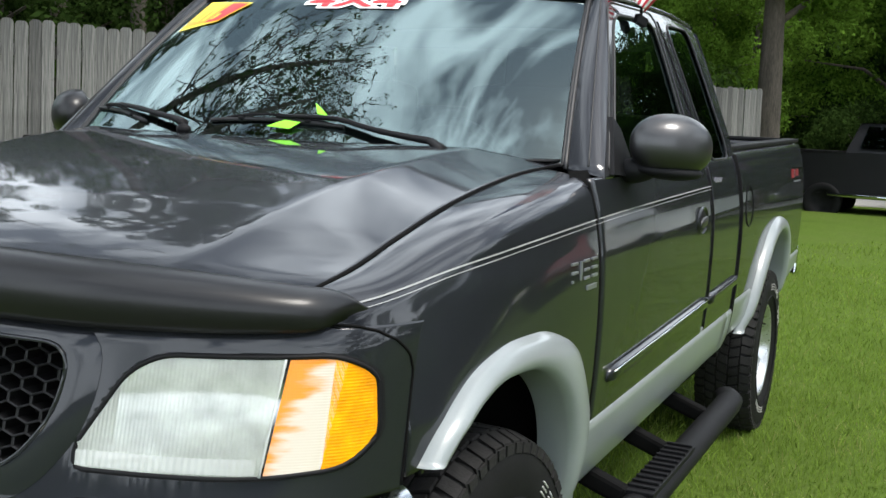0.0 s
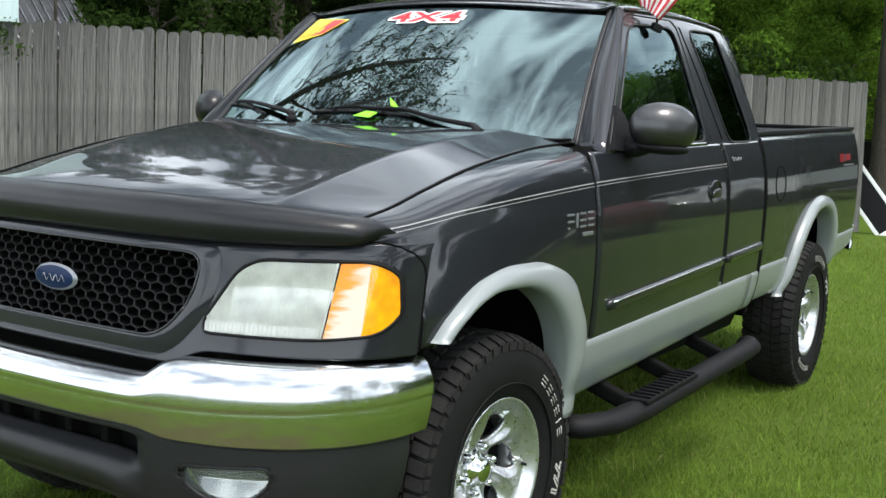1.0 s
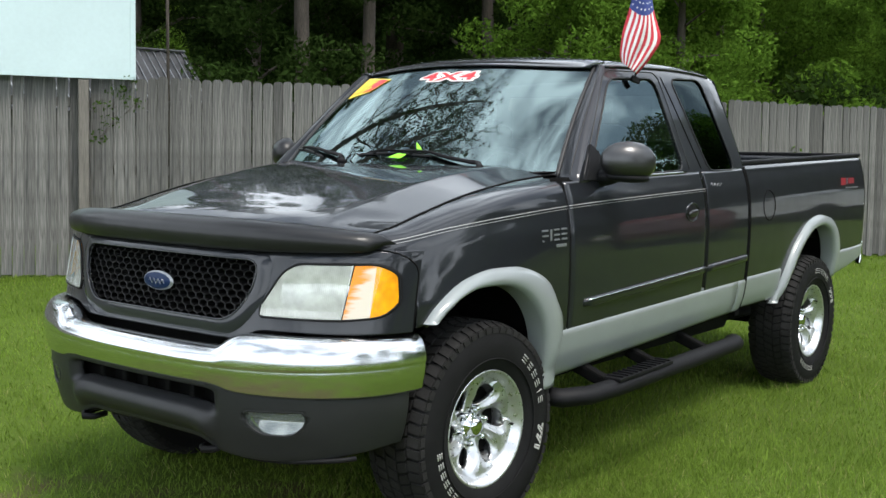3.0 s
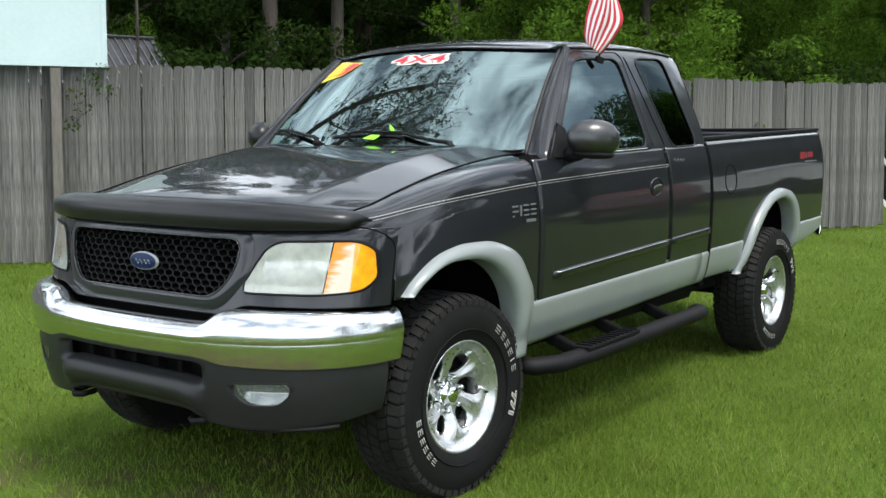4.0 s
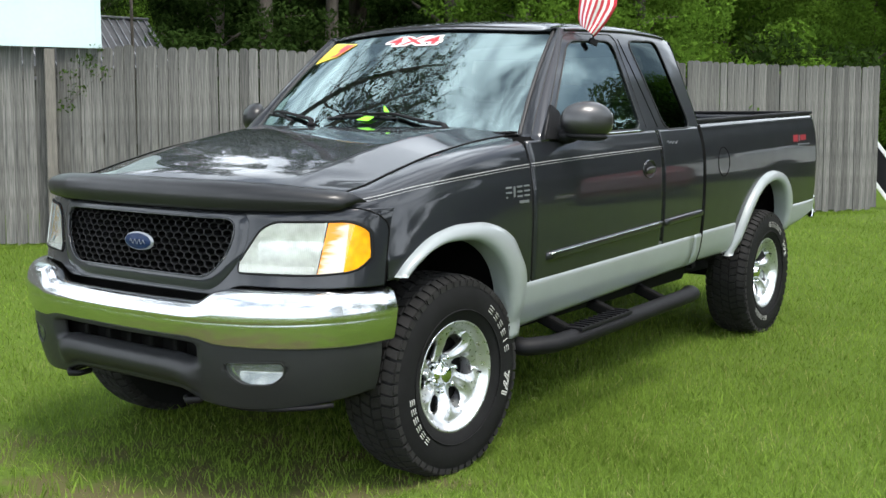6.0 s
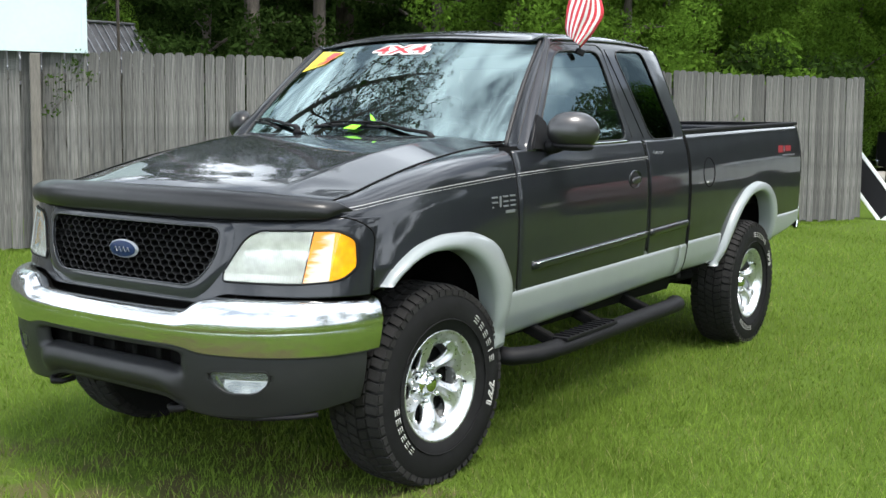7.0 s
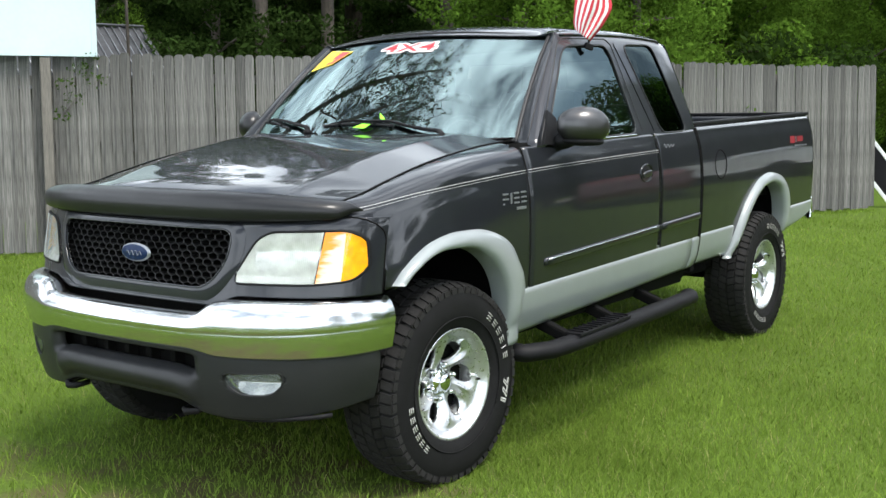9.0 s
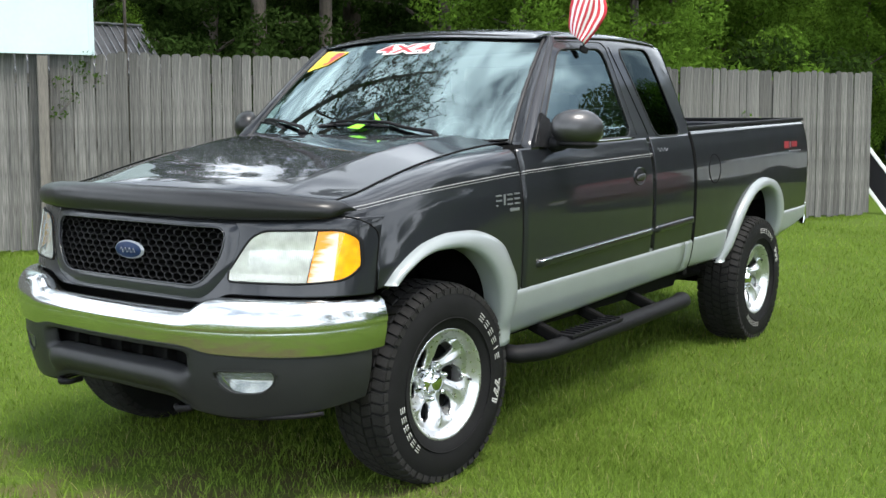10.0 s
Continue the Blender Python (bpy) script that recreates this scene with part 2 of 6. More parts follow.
M_POST = mat("weathered_post", (0.128, 0.118, 0.104), 0.9, vary=0.25, vary_scale=3, fine=0.25, fine_scale=16, bump=0.4, bump_scale=40, stretch=(8, 8, 0.8))
M_BOARD = mat("white_painted_panel", (0.48, 0.595, 0.61), 0.55, vary=0.04, vary_scale=2, fine=0.03, fine_scale=30)
M_TIN = mat("galvanised_roof", (0.045, 0.047, 0.052), 0.7, 0.0, spec=0.2, vary=0.3, vary_scale=3, stretch=(1, 4, 1))
M_SIDING = mat("shed_siding", (0.10, 0.096, 0.09), 0.8, vary=0.2, vary_scale=3)
M_BARK = mat("bark", (0.075, 0.062, 0.050), 0.95, vary=0.35, vary_scale=4, fine=0.4, fine_scale=22, bump=0.9, bump_scale=18, stretch=(3, 3, 0.5))
M_GROUND = mat("lawn_soil", (0.074, 0.120, 0.018), 0.95, spec=0.05, vary=0.25, vary_scale=1.2, fine=0.35, fine_scale=40, dark=(0.062, 0.092, 0.018), bump=0.6, bump_scale=30)


def worn_soil(m, at, reach, brown):
    """Bare brown soil showing in ragged patches about a place on the lawn."""
    n, l = m.node_tree.nodes, m.node_tree.links
    b = n["Principled BSDF"]
    src = b.inputs["Base Color"].links[0].from_socket
    co = n.new("ShaderNodeTexCoord")
    ds = n.new("ShaderNodeVectorMath")
    ds.operation = "DISTANCE"
    ds.inputs[1].default_value = at
    nz = n.new("ShaderNodeTexNoise")
    nz.inputs["Scale"].default_value = 3.2
    nz.inputs["Detail"].default_value = 5
    fall = n.new("ShaderNodeMapRange")
    fall.inputs[1].default_value, fall.inputs[2].default_value, fall.inputs[3].default_value, fall.inputs[4].default_value = 0.2, reach, 0.34, -0.05
    ad = n.new("ShaderNodeMath")
    ad.operation = "ADD"
    rp = n.new("ShaderNodeMapRange")
    rp.inputs[1].default_value, rp.inputs[2].default_value = 0.62, 0.80
    mx = n.new("ShaderNodeMix")
    mx.data_type = "RGBA"
    mx.inputs[7].default_value = (*brown, 1)
    l.new(co.outputs["Object"], ds.inputs[0])
    l.new(co.outputs["Object"], nz.inputs["Vector"])
    l.new(ds.outputs["Value"], fall.inputs[0])
    l.new(nz.outputs["Fac"], ad.inputs[0])
    l.new(fall.outputs[0], ad.inputs[1])
    l.new(ad.outputs[0], rp.inputs[0])
    l.new(rp.outputs[0], mx.inputs[0])
    l.new(src, mx.inputs[6])
    l.new(mx.outputs[2], b.inputs["Base Color"])


worn_soil(M_GROUND, (0.45, -1.25, 0.0), 2.2, (0.080, 0.074, 0.034))
M_CONCRETE = mat("pale_concrete", (0.34, 0.33, 0.31), 0.9, vary=0.15, vary_scale=1.5, fine=0.15, fine_scale=40)
M_BLACKPAINT = mat("black_paint", (0.006, 0.006, 0.007), 0.5, coat=0.25, spec=0.2, vary=0.1)
M_REDPAINT = mat("red_paint", (0.13, 0.006, 0.008), 0.3, coat=1.0, vary=0.1)
M_WHITEPAINT = mat("white_paint", (0.75, 0.76, 0.76), 0.3, coat=1.0, vary=0.05)


def leaf_mat(name, color, vary):
    """Leaves: matt with light passing through, each leaf its own shade."""
    m = mat(name, color, 0.85, island=vary, spec=0.0, vary=0.25, vary_scale=0.6)
    n, l = m.node_tree.nodes, m.node_tree.links
    b, out = n["Principled BSDF"], n["Material Output"]
    tl = n.new("ShaderNodeBsdfTranslucent")
    src = b.inputs["Base Color"].links[0].from_socket
    l.new(src, tl.inputs["Color"])
    ad = n.new("ShaderNodeMixShader")
    ad.inputs[0].default_value = 0.48
    l.new(b.outputs[0], ad.inputs[1])
    l.new(tl.outputs[0], ad.inputs[2])
    l.new(ad.outputs[0], out.inputs["Surface"])
    return m


M_GRASS = leaf_mat("grass_blades", (0.158, 0.238, 0.040), 0.32)
M_STRAW = leaf_mat("dry_grass", (0.36, 0.34, 0.15), 0.30)
M_LEAF = leaf_mat("broad_leaves", (0.092, 0.170, 0.022), 0.5)
# darker copy of the broad leaves: the wood's shade is put into the colour
M_SHADELEAF = leaf_mat("shaded_leaves", (0.028, 0.052, 0.012), 0.45)
M_PINE = leaf_mat("pine_needles", (0.045, 0.075, 0.025), 0.4)
M_VINE = leaf_mat("vine_leaves", (0.045, 0.082, 0.016), 0.3)


# ---- mesh tools ----
def curve(xs, ys):
    """A smooth curve through points: cubic Hermite, with held ends."""
    xs, ys = np.asarray(xs, float), np.asarray(ys, float)
    d = np.diff(ys) / np.diff(xs)
    s = np.r_[d[0], np.where(d[1:] * d[:-1] > 0, 2 * d[1:] * d[:-1] / (d[1:] + d[:-1] + 1e-12), 0.0), d[-1]]

    def f(x):
        x = min(max(x, xs[0]), xs[-1])
        i = min(int(np.searchsorted(xs, x, "right")) - 1, len(xs) - 2)
        h = xs[i + 1] - xs[i]
        t = (x - xs[i]) / h
        return float(ys[i] * (1 + 2 * t) * (1 - t) ** 2 + s[i] * h * t * (1 - t) ** 2 + ys[i + 1] * t * t * (3 - 2 * t) + s[i + 1] * h * t * t * (t - 1))
    return f


def thing(name, label, category, group="", kind="", m=None):
    ob = tagged(new(name), label, category, group, kind)
    ob.empty_display_size = 0.1
    if m is not None:
        ob.matrix_world = m
    return ob


def mesh_part(name, verts, faces, material, parent=None, label="", smooth=True, thick=0.0, mats=None, fmat=None):
    me = bpy.data.meshes.new(name)
    me.from_pydata([tuple(v) for v in verts], [], faces)
    for mm in (mats or [material]):
        me.materials.append(mm)
    me.polygons.foreach_set("use_smooth", [smooth] * len(me.polygons))
    if fmat is not None:
        me.polygons.foreach_set("material_index", fmat)
    me.update()
    ob = new(name, me)
    if parent is not None:
        ob.parent = parent
    if label:
        ob["label"] = label
    if thick:
        so = ob.modifiers.new("thickness", "SOLIDIFY")
        so.thickness, so.offset = thick, -1
    return ob


def part(name, bm, material, parent, label="", smooth=False):
    me = bpy.data.meshes.new(name)
    bm.to_mesh(me)
    bm.free()
    me.materials.append(material)
    if smooth:
        me.polygons.foreach_set("use_smooth", [True] * len(me.polygons))
    ob = new(name, me)
    if parent is not None:
        ob.parent = parent
    if label:
        ob["label"] = label
    return ob


def sheet(name, f, us, vs, material, parent, keep=None, flip=False, label="", thick=0.0, wrap=False):
    """A grid surface f(u, v) -> (x, y, z); keep(u, v, p) leaves out faces by their middle."""
    us, vs = list(us), list(vs)
    nv = len(vs)
    verts = [f(u, v) for u in us for v in vs]
    faces = []
    nu = len(us)
    for i in range(nu if wrap else nu - 1):
        j = (i + 1) % nu
        for k in range(nv - 1):
            q = (i * nv + k, j * nv + k, j * nv + k + 1, i * nv + k + 1)
            if keep is not None:
                c = np.mean([verts[a] for a in q], axis=0)
                if not keep((us[i] + us[j]) / 2, (vs[k] + vs[k + 1]) / 2, c):
                    continue
            faces.append(q[::-1] if flip else q)
    return mesh_part(name, verts, faces, material, parent, label, True, thick)


def lin(a, b, n):
    return [a + (b - a) * i / (n - 1) for i in range(n)]


def inside(poly, y, z):
    c = False
    for (y1, z1), (y2, z2) in zip(poly, poly[1:] + poly[:1]):
        if (z1 > z) != (z2 > z) and y < (y2 - y1) * (z - z1) / (z2 - z1) + y1:
            c = not c
    return c


def rounded(poly, r, n=6):
    """A closed polygon with its corners rounded, as a list of points."""
    out = []
    for i, p in enumerate(poly):
        a, b = np.subtract(poly[i - 1], p), np.subtract(poly[(i + 1) % len(poly)], p)
        la, lb = np.linalg.norm(a), np.linalg.norm(b)
        k = min(r, la * 0.45, lb * 0.45)
        p0, p2 = np.add(p, a / la * k), np.add(p, b / lb * k)
        for t in lin(0, 1, n):
            out.append(tuple((1 - t) ** 2 * p0 + 2 * t * (1 - t) * np.array(p) + t * t * p2))
    return out


def resample(pts, n, closed=True):
    p = np.array(pts + pts[:1] if closed else pts, float)
    d = np.r_[0, np.cumsum(np.linalg.norm(np.diff(p, axis=0), axis=1))]
    s = np.linspace(0, d[-1], n, endpoint=not closed)
    return [tuple(np.interp(x, d, p[:, k]) for k in range(p.shape[1])) for x in s]


def tube(name, pts, r, material, parent, sides=8, closed=False, label="", flat=(1, 1), taper=None):
    """A round bar along points (r in metres); closed joins the ends."""
    pts = [Vector(p) for p in pts]
    n = len(pts)
    verts, faces = [], []
    for i, p in enumerate(pts):
        a = pts[i - 1] if (i > 0 or closed) else p
        b = pts[(i + 1) % n] if (i < n - 1 or closed) else p
        t = (b - a).normalized()
        up = Vector((0, 0, 1)) if abs(t.z) < 0.9 else Vector((0, 1, 0))
        s = t.cross(up).normalized()
        w = s.cross(t)
        k = r * (taper(i / max(n - 1, 1)) if taper else 1)
        for j in range(sides):
            an = 2 * math.pi * j / sides
            verts.append(p + s * (k * flat[0] * math.cos(an)) + w * (k * flat[1] * math.sin(an)))
    for i in range(n if closed else n - 1):
        i2 = (i + 1) % n
        for j in range(sides):
            j2 = (j + 1) % sides
            faces.append((i * sides + j, i * sides + j2, i2 * sides + j2, i2 * sides + j))
    if not closed:
        faces.append(tuple(range(sides))[::-1])
        faces.append(tuple((n - 1) * sides + j for j in range(sides)))
    return mesh_part(name, verts, faces, material, parent, label)


def box(name, size, at, material, parent, bevel=0.01, label="", rot=(0, 0, 0), segs=2):
    bm = bmesh.new()
    bmesh.ops.create_cube(bm, size=1.0)
    bmesh.ops.scale(bm, vec=size, verts=bm.verts)
    if bevel:
        bmesh.ops.bevel(bm, geom=list(bm.edges), offset=min(bevel, min(size) * 0.45), segments=segs, profile=0.6, affect="EDGES")
    bmesh.ops.transform(bm, matrix=pose(*at, *rot), verts=bm.verts)
    return part(name, bm, material, parent, label, smooth=False)


def blob(name, fn, material, parent, nu=24, nv=16, label=""):
    """A closed rounded form from fn(unit direction) -> point."""
    verts = [fn(Vector((math.cos(2 * math.pi * i / nu) * math.sin(math.pi * (k + 0.02) / (nv - 0.96)), math.sin(2 * math.pi * i / nu) * math.sin(math.pi * (k + 0.02) / (nv - 0.96)),
                        math.cos(math.pi * (k + 0.02) / (nv - 0.96))))) for i in range(nu) for k in range(nv)]
    faces = []
    for i in range(nu):
        j = (i + 1) % nu
        for k in range(nv - 1):
            faces.append((i * nv + k, i * nv + k + 1, j * nv + k + 1, j * nv + k))
    faces.append(tuple(i * nv for i in range(nu)))
    faces.append(tuple(i * nv + nv - 1 for i in range(nu))[::-1])
    return mesh_part(name, verts, faces, material, parent, label)


def lathe(name, prof, material, parent, n=64, label="", axis_at=(0, 0, 0)):
    """A form of revolution about the x axis; prof: (x, r) pairs, outward in x."""
    verts = [(axis_at[0] + x, axis_at[1] + r * math.cos(2 * math.pi * i / n), axis_at[2] + r * math.sin(2 * math.pi * i / n)) for i in range(n) for x, r in prof]
    k = len(prof)
    faces = [(i * k + j, i * k + j + 1, ((i + 1) % n) * k + j + 1, ((i + 1) % n) * k + j) for i in range(n) for j in range(k - 1)]
    return mesh_part(name, verts, faces, material, parent, label)


# ---- ground ----
FENCE_A, FENCE_B = Vector((-8.42, -2.48)), Vector((-0.43, 11.24))
F_DIR = (FENCE_B - FENCE_A).normalized()
F_OUT = Vector((-F_DIR.y, F_DIR.x))          # away from the lawn


def ground_z(x, y):
    """The lawn: level under the truck, rising to the fence, with slight unevenness."""
    d = (Vector((x, y)) - FENCE_A).dot(F_OUT)
    z = 0.215 * sstep0(-5.0, -0.3, d) * (1 - 0.24 * sstep0(9.0, 15.5, (Vector((x, y)) - FENCE_A).dot(F_DIR)))
    z += 0.012 * noise.noise(Vector((x * 0.35, y * 0.35, 3.1))) * min(1.0, math.hypot(x, y - 1.7) / 4)
    return z


def sstep0(a, b, x):
    t = min(max((x - a) / (b - a), 0.0), 1.0)
    return t * t * (3 - 2 * t)


def axis_steps(lim):
    a = lin(0, 14, 36) + [16, 19, 23, 28, 36, 50, 80, 140, 300, 700, 1500]
    return [-v for v in a[:0:-1]] + a


gx, gy = axis_steps(0), axis_steps(0)
ground = sheet("ground", lambda u, v: (u, v + 3.0, ground_z(u, v + 3.0)), gx, gy, M_GROUND, None)
tagged(ground, "mown green lawn with worn soil showing between the blades", "lawn", kind="structure")


# ---- grass blades ----
def blades(name, n, region, h0, h1, w0, seed, label, keep=None, material=None):
    rng = np.random.default_rng(seed)
    P = region(rng, n)
    if keep is not None:
        P = P[keep(P)]
    n = len(P)
    gz = np.array([ground_z(x, y) for x, y in P])
    clump = np.array([noise.noise(Vector((x * 1.7, y * 1.7, 0.0))) for x, y in P])
    h = rng.uniform(h0, h1, n) * (1 + 0.55 * clump)
    w = w0 * rng.uniform(0.6, 1.4, n)
    a = rng.uniform(0, 2 * np.pi, n)
    ln = rng.uniform(0.2, 1.35, n) * h
    la = a + rng.uniform(0.6, 2.6, n)
    dx, dy = np.cos(a) * w, np.sin(a) * w
    V = np.empty((n, 5, 3), np.float32)
    for i, (k, s, hz, f) in enumerate(((1, 1, 0, 0), (-1, 1, 0, 0), (1, 0.7, 0.55, 0.32), (-1, 0.7, 0.55, 0.32), (0, 0, 1, 1))):
        V[:, i, 0] = P[:, 0] + k * s * dx + f * ln * np.cos(la)
        V[:, i, 1] = P[:, 1] + k * s * dy + f * ln * np.sin(la)
        V[:, i, 2] = gz - 0.004 + hz * h
    idx = np.arange(n)[:, None] * 5
    loops = np.concatenate([idx + np.array([0, 1, 3, 2]), idx + np.array([2, 3, 4])], 1).astype(np.int32)
    me = bpy.data.meshes.new(name)
    me.vertices.add(n * 5)
    me.vertices.foreach_set("co", V.ravel())
    me.loops.add(n * 7)
    me.loops.foreach_set("vertex_index", loops.ravel())
    me.polygons.add(n * 2)
    st = (np.arange(n)[:, None] * 7 + np.array([0, 4])).ravel().astype(np.int32)
    me.polygons.foreach_set("loop_start", st)
    me.polygons.foreach_set("loop_total", np.tile([4, 3], n).astype(np.int32))
    me.materials.append(material or M_GRASS)
    me.update(calc_edges=True)
    me.validate()
    return tagged(new(name, me), label, "grass", kind="stuff")


def rect(x0, x1, y0, y1):
    return lambda rng, n: np.stack([rng.uniform(x0, x1, n), rng.uniform(y0, y1, n)], 1)


def lawn_side(P):
    d = (P[:, 0] - FENCE_A.x) * F_OUT.x + (P[:, 1] - FENCE_A.y) * F_OUT.y
    return d < -0.05


def not_worn(P):
    """Thins the lawn where it is worn near the truck's nose."""
    r = np.random.default_rng(5).uniform(0, 1, len(P))
    d = np.hypot(P[:, 0] - 0.55, (P[:, 1] + 1.45) * 1.2)
    tyre = np.zeros(len(P), bool)
    for wx in (0.815, -0.815):
        for wy in (0.0, 3.52):
            tyre |= (np.abs(P[:, 0] - wx) < 0.13) & (np.abs(P[:, 1] - wy) < 0.10)
    return (r > 0.88 * np.exp(-0.36 * d * d)) & ~tyre & lawn_side(P)


def fading(rng, n):
    """Thick near the truck, thinning outwards with no edge."""
    r = 9.5 * rng.uniform(0, 1, n) ** 0.72
    a = rng.uniform(0, 2 * np.pi, n)
    return np.stack([1.2 + 0.8 * r * np.cos(a), 0.6 + r * np.sin(a)], 1)


blades("grass_near", 480000, fading, 0.020, 0.058, 0.0018, 11, "short mown lawn grass round the truck", not_worn)
blades("dry_grass", 22000, fading, 0.022, 0.066, 0.0012, 14, "pale dry blades among the mown grass", not_worn, M_STRAW)
blades("grass_far", 130000, rect(-9.5, 9.0, -7.0, 24.0), 0.030, 0.058, 0.0042, 12, "mown lawn grass towards the fence", lawn_side)
blades("grass_verge", 14000, lambda rng, n: np.array([FENCE_A + F_DIR * t - F_OUT * abs(d) for t, d in zip(rng.uniform(0, 15.8, n), rng.normal(0, 0.10, n))]), 0.015, 0.05, 0.003, 13, "longer grass along the fence foot")


driveway = sheet("driveway", lambda u, v: (u, v + 0.06 * u, ground_z(u, v + 0.06 * u) + 0.02), lin(-9, 16, 26), lin(21.6, 25.6, 6), M_CONCRETE, None, thick=0.05)
tagged(driveway, "pale concrete drive crossing beyond the lawn", "driveway", kind="structure")


# ---- fence ----
F_LEN = (FENCE_B - FENCE_A).length
FENCE_H = 1.86
LEAN = Matrix(((F_DIR.x, F_OUT.x, 0), (F_DIR.y, F_OUT.y, 0), (0, 0, 1))).to_4x4()


def fence_frame(t):
    """The pose of the fence at t metres along: x along it, y away from the lawn."""
    p = FENCE_A + F_DIR * t
    return Matrix.Translation((p.x, p.y, ground_z(p.x, p.y))) @ LEAN @ pose(0, 0, 0, -2.6, 1.0, 0)


fence = thing("fence", "grey weathered dog-eared wooden board fence behind the truck", "fence")


def board_mesh(seed, w, h):
    rng = random.Random(seed)
    d = 0.016
    pts = [(-w / 2, 0.03 + rng.uniform(-0.02, 0.02)), (w / 2, 0.03 + rng.uniform(-0.02, 0.02)), (w / 2, h - 0.030), (w / 2 - 0.012, h - 0.008), (w / 2 - 0.026, h), (-w / 2 + 0.026, h), (-w / 2 + 0.012, h - 0.008), (-w / 2, h - 0.030)]
    bow = rng.uniform(-0.006, 0.006)
    v = [(x + bow * math.sin(z / h * math.pi), y, z) for y in (-d / 2, d / 2) for x, z in pts]
    n = len(pts)
    f = [tuple(range(n))[::-1], tuple(range(n, 2 * n))[::1]] + [(i, (i + 1) % n, n + (i + 1) % n, n + i) for i in range(n)]
    me = bpy.data.meshes.new("board")
    me.from_pydata(v, [], [q[::-1] for q in f])
    me.materials.append(M_FENCE)
    me.update()
    return me


BOARDS = [board_mesh(i, 0.0945 + 0.0025 * (i % 3 - 1), FENCE_H + 0.008 * math.sin(i * 2.3)) for i in range(9)]
rng = random.Random(4)
t = -6.0
POST_T = 5.84
while t < F_LEN:
    ob = new("board", BOARDS[rng.randrange(9)])
    ob.parent = fence
    jog = rng.uniform(-0.004, 0.004) + (0.035 if t < POST_T else 0.0)
    ob.matrix_world = fence_frame(t) @ pose(0, jog, rng.uniform(-0.012, 0.012), rng.uniform(-0.3, 0.3), rng.uniform(-0.35, 0.35), rng.uniform(-1.5, 1.5))
    t += (0.0965 if t < POST_T else 0.099) + rng.uniform(-0.003, 0.0045 if t < POST_T else 0.006)
# rails behind and posts
for z in (0.35, 1.0, 1.62):
    for a in range(-3, int(F_LEN / 2.4) + 1):
        t0, t1 = a * 2.4, min(a * 2.4 + 2.4, F_LEN)
        if t1 - t0 < 0.3:
            continue
        r = box("rail", (t1 - t0, 0.038, 0.088), (0, 0, 0), M_POST, fence, 0.004)
        r.matrix_world = fence_frame((t0 + t1) / 2) @ pose(0, 0.062, z)
for a in range(-3, int(F_LEN / 2.4) + 1):
    r = box("post", (0.09, 0.09, 1.75), (0, 0, 0.875), M_POST, fence, 0.006)
    r.matrix_world = fence_frame(min(a * 2.4, F_LEN - 0.25)) @ pose(0, 0.128, 0)
front_post = box("front_post", (0.090, 0.085, 1.82), (0, 0, 0.91), M_POST, fence, 0.008, "tan timber post in front of the boards")
front_post.matrix_world = fence_frame(POST_T - 0.05) @ pose(0, -0.055, 0)

# white panel fixed to the fence top
panel = thing("sign_panel", "large blank white panel fixed above the fence", "sign")
pw, ph, PANEL_T = 2.7, 1.45, POST_T + 0.415
box("panel_sheet", (pw, 0.02, ph), (0, 0, ph / 2), M_BOARD, panel, 0.004)
for x in (-pw / 2 + 0.03, pw / 2 - 0.03):
    box("panel_edge", (0.04, 0.035, ph), (x, 0.004, ph / 2), M_BOARD, panel, 0.004)
for x in (-0.85,):
    box("panel_brace", (0.06, 0.05, ph + 0.9), (x, 0.05, ph / 2 - 0.45), M_POST, panel, 0.004)
panel.matrix_world = fence_frame(PANEL_T - pw / 2) @ pose(0, -0.075, FENCE_H - 0.015, 2.6, -0.6, 0)

# ---- shed with a tin roof behind the fence ----
shed = thing("shed", "small shed with a ribbed galvanised roof behind the fence", "shed")
SH = Vector((-9.25, 4.72))
box("shed_wall", (3.2, 1.5, 1.90), (0, 0, 0.95), M_SIDING, shed, 0.01)
rv, rf = [], []
NR = 60
for i in range(NR + 1):
    x = -1.75 + 3.5 * i / NR
    bump = 0.03 if i % 6 == 0 else 0.0
    for y, z in ((-0.92, 1.78), (0.0, 2.64), (0.92, 1.78)):
        rv.append((x, y, z + bump))
for i in range(NR):
    for k in range(2):
        rf.append((i * 3 + k, (i + 1) * 3 + k, (i + 1) * 3 + k + 1, i * 3 + k + 1))
mesh_part("shed_roof", rv, rf, M_TIN, shed, "ribbed galvanised roof sheets", smooth=False, thick=0.01)
for i in range(33):
    for s in (1, -1):
        tube("roof_rib", [(-1.7 + 3.4 * i / 32, s * (0.02 + 0.89 * t), 2.668 - 0.86 * (0.02 + 0.89 * t) / 0.92) for t in (0, 0.5, 1)], 0.0085, M_BADGE, shed, 6, label="bright raised roof seam")
tube("ridge_cap", [(-1.76, 0, 2.665), (1.76, 0, 2.665)], 0.03, M_BADGE, shed, 8, flat=(1.6, 0.6))
shed.matrix_world = pose(SH.x, SH.y, 0.05, 0, 0, 80)
tagged(tube("pole", [(-7.1, 4.75, 0.0), (-7.1, 4.75, 6.5)], 0.018, M_BARK, None, 8), "thin dark pole standing beside the shed", "pole")


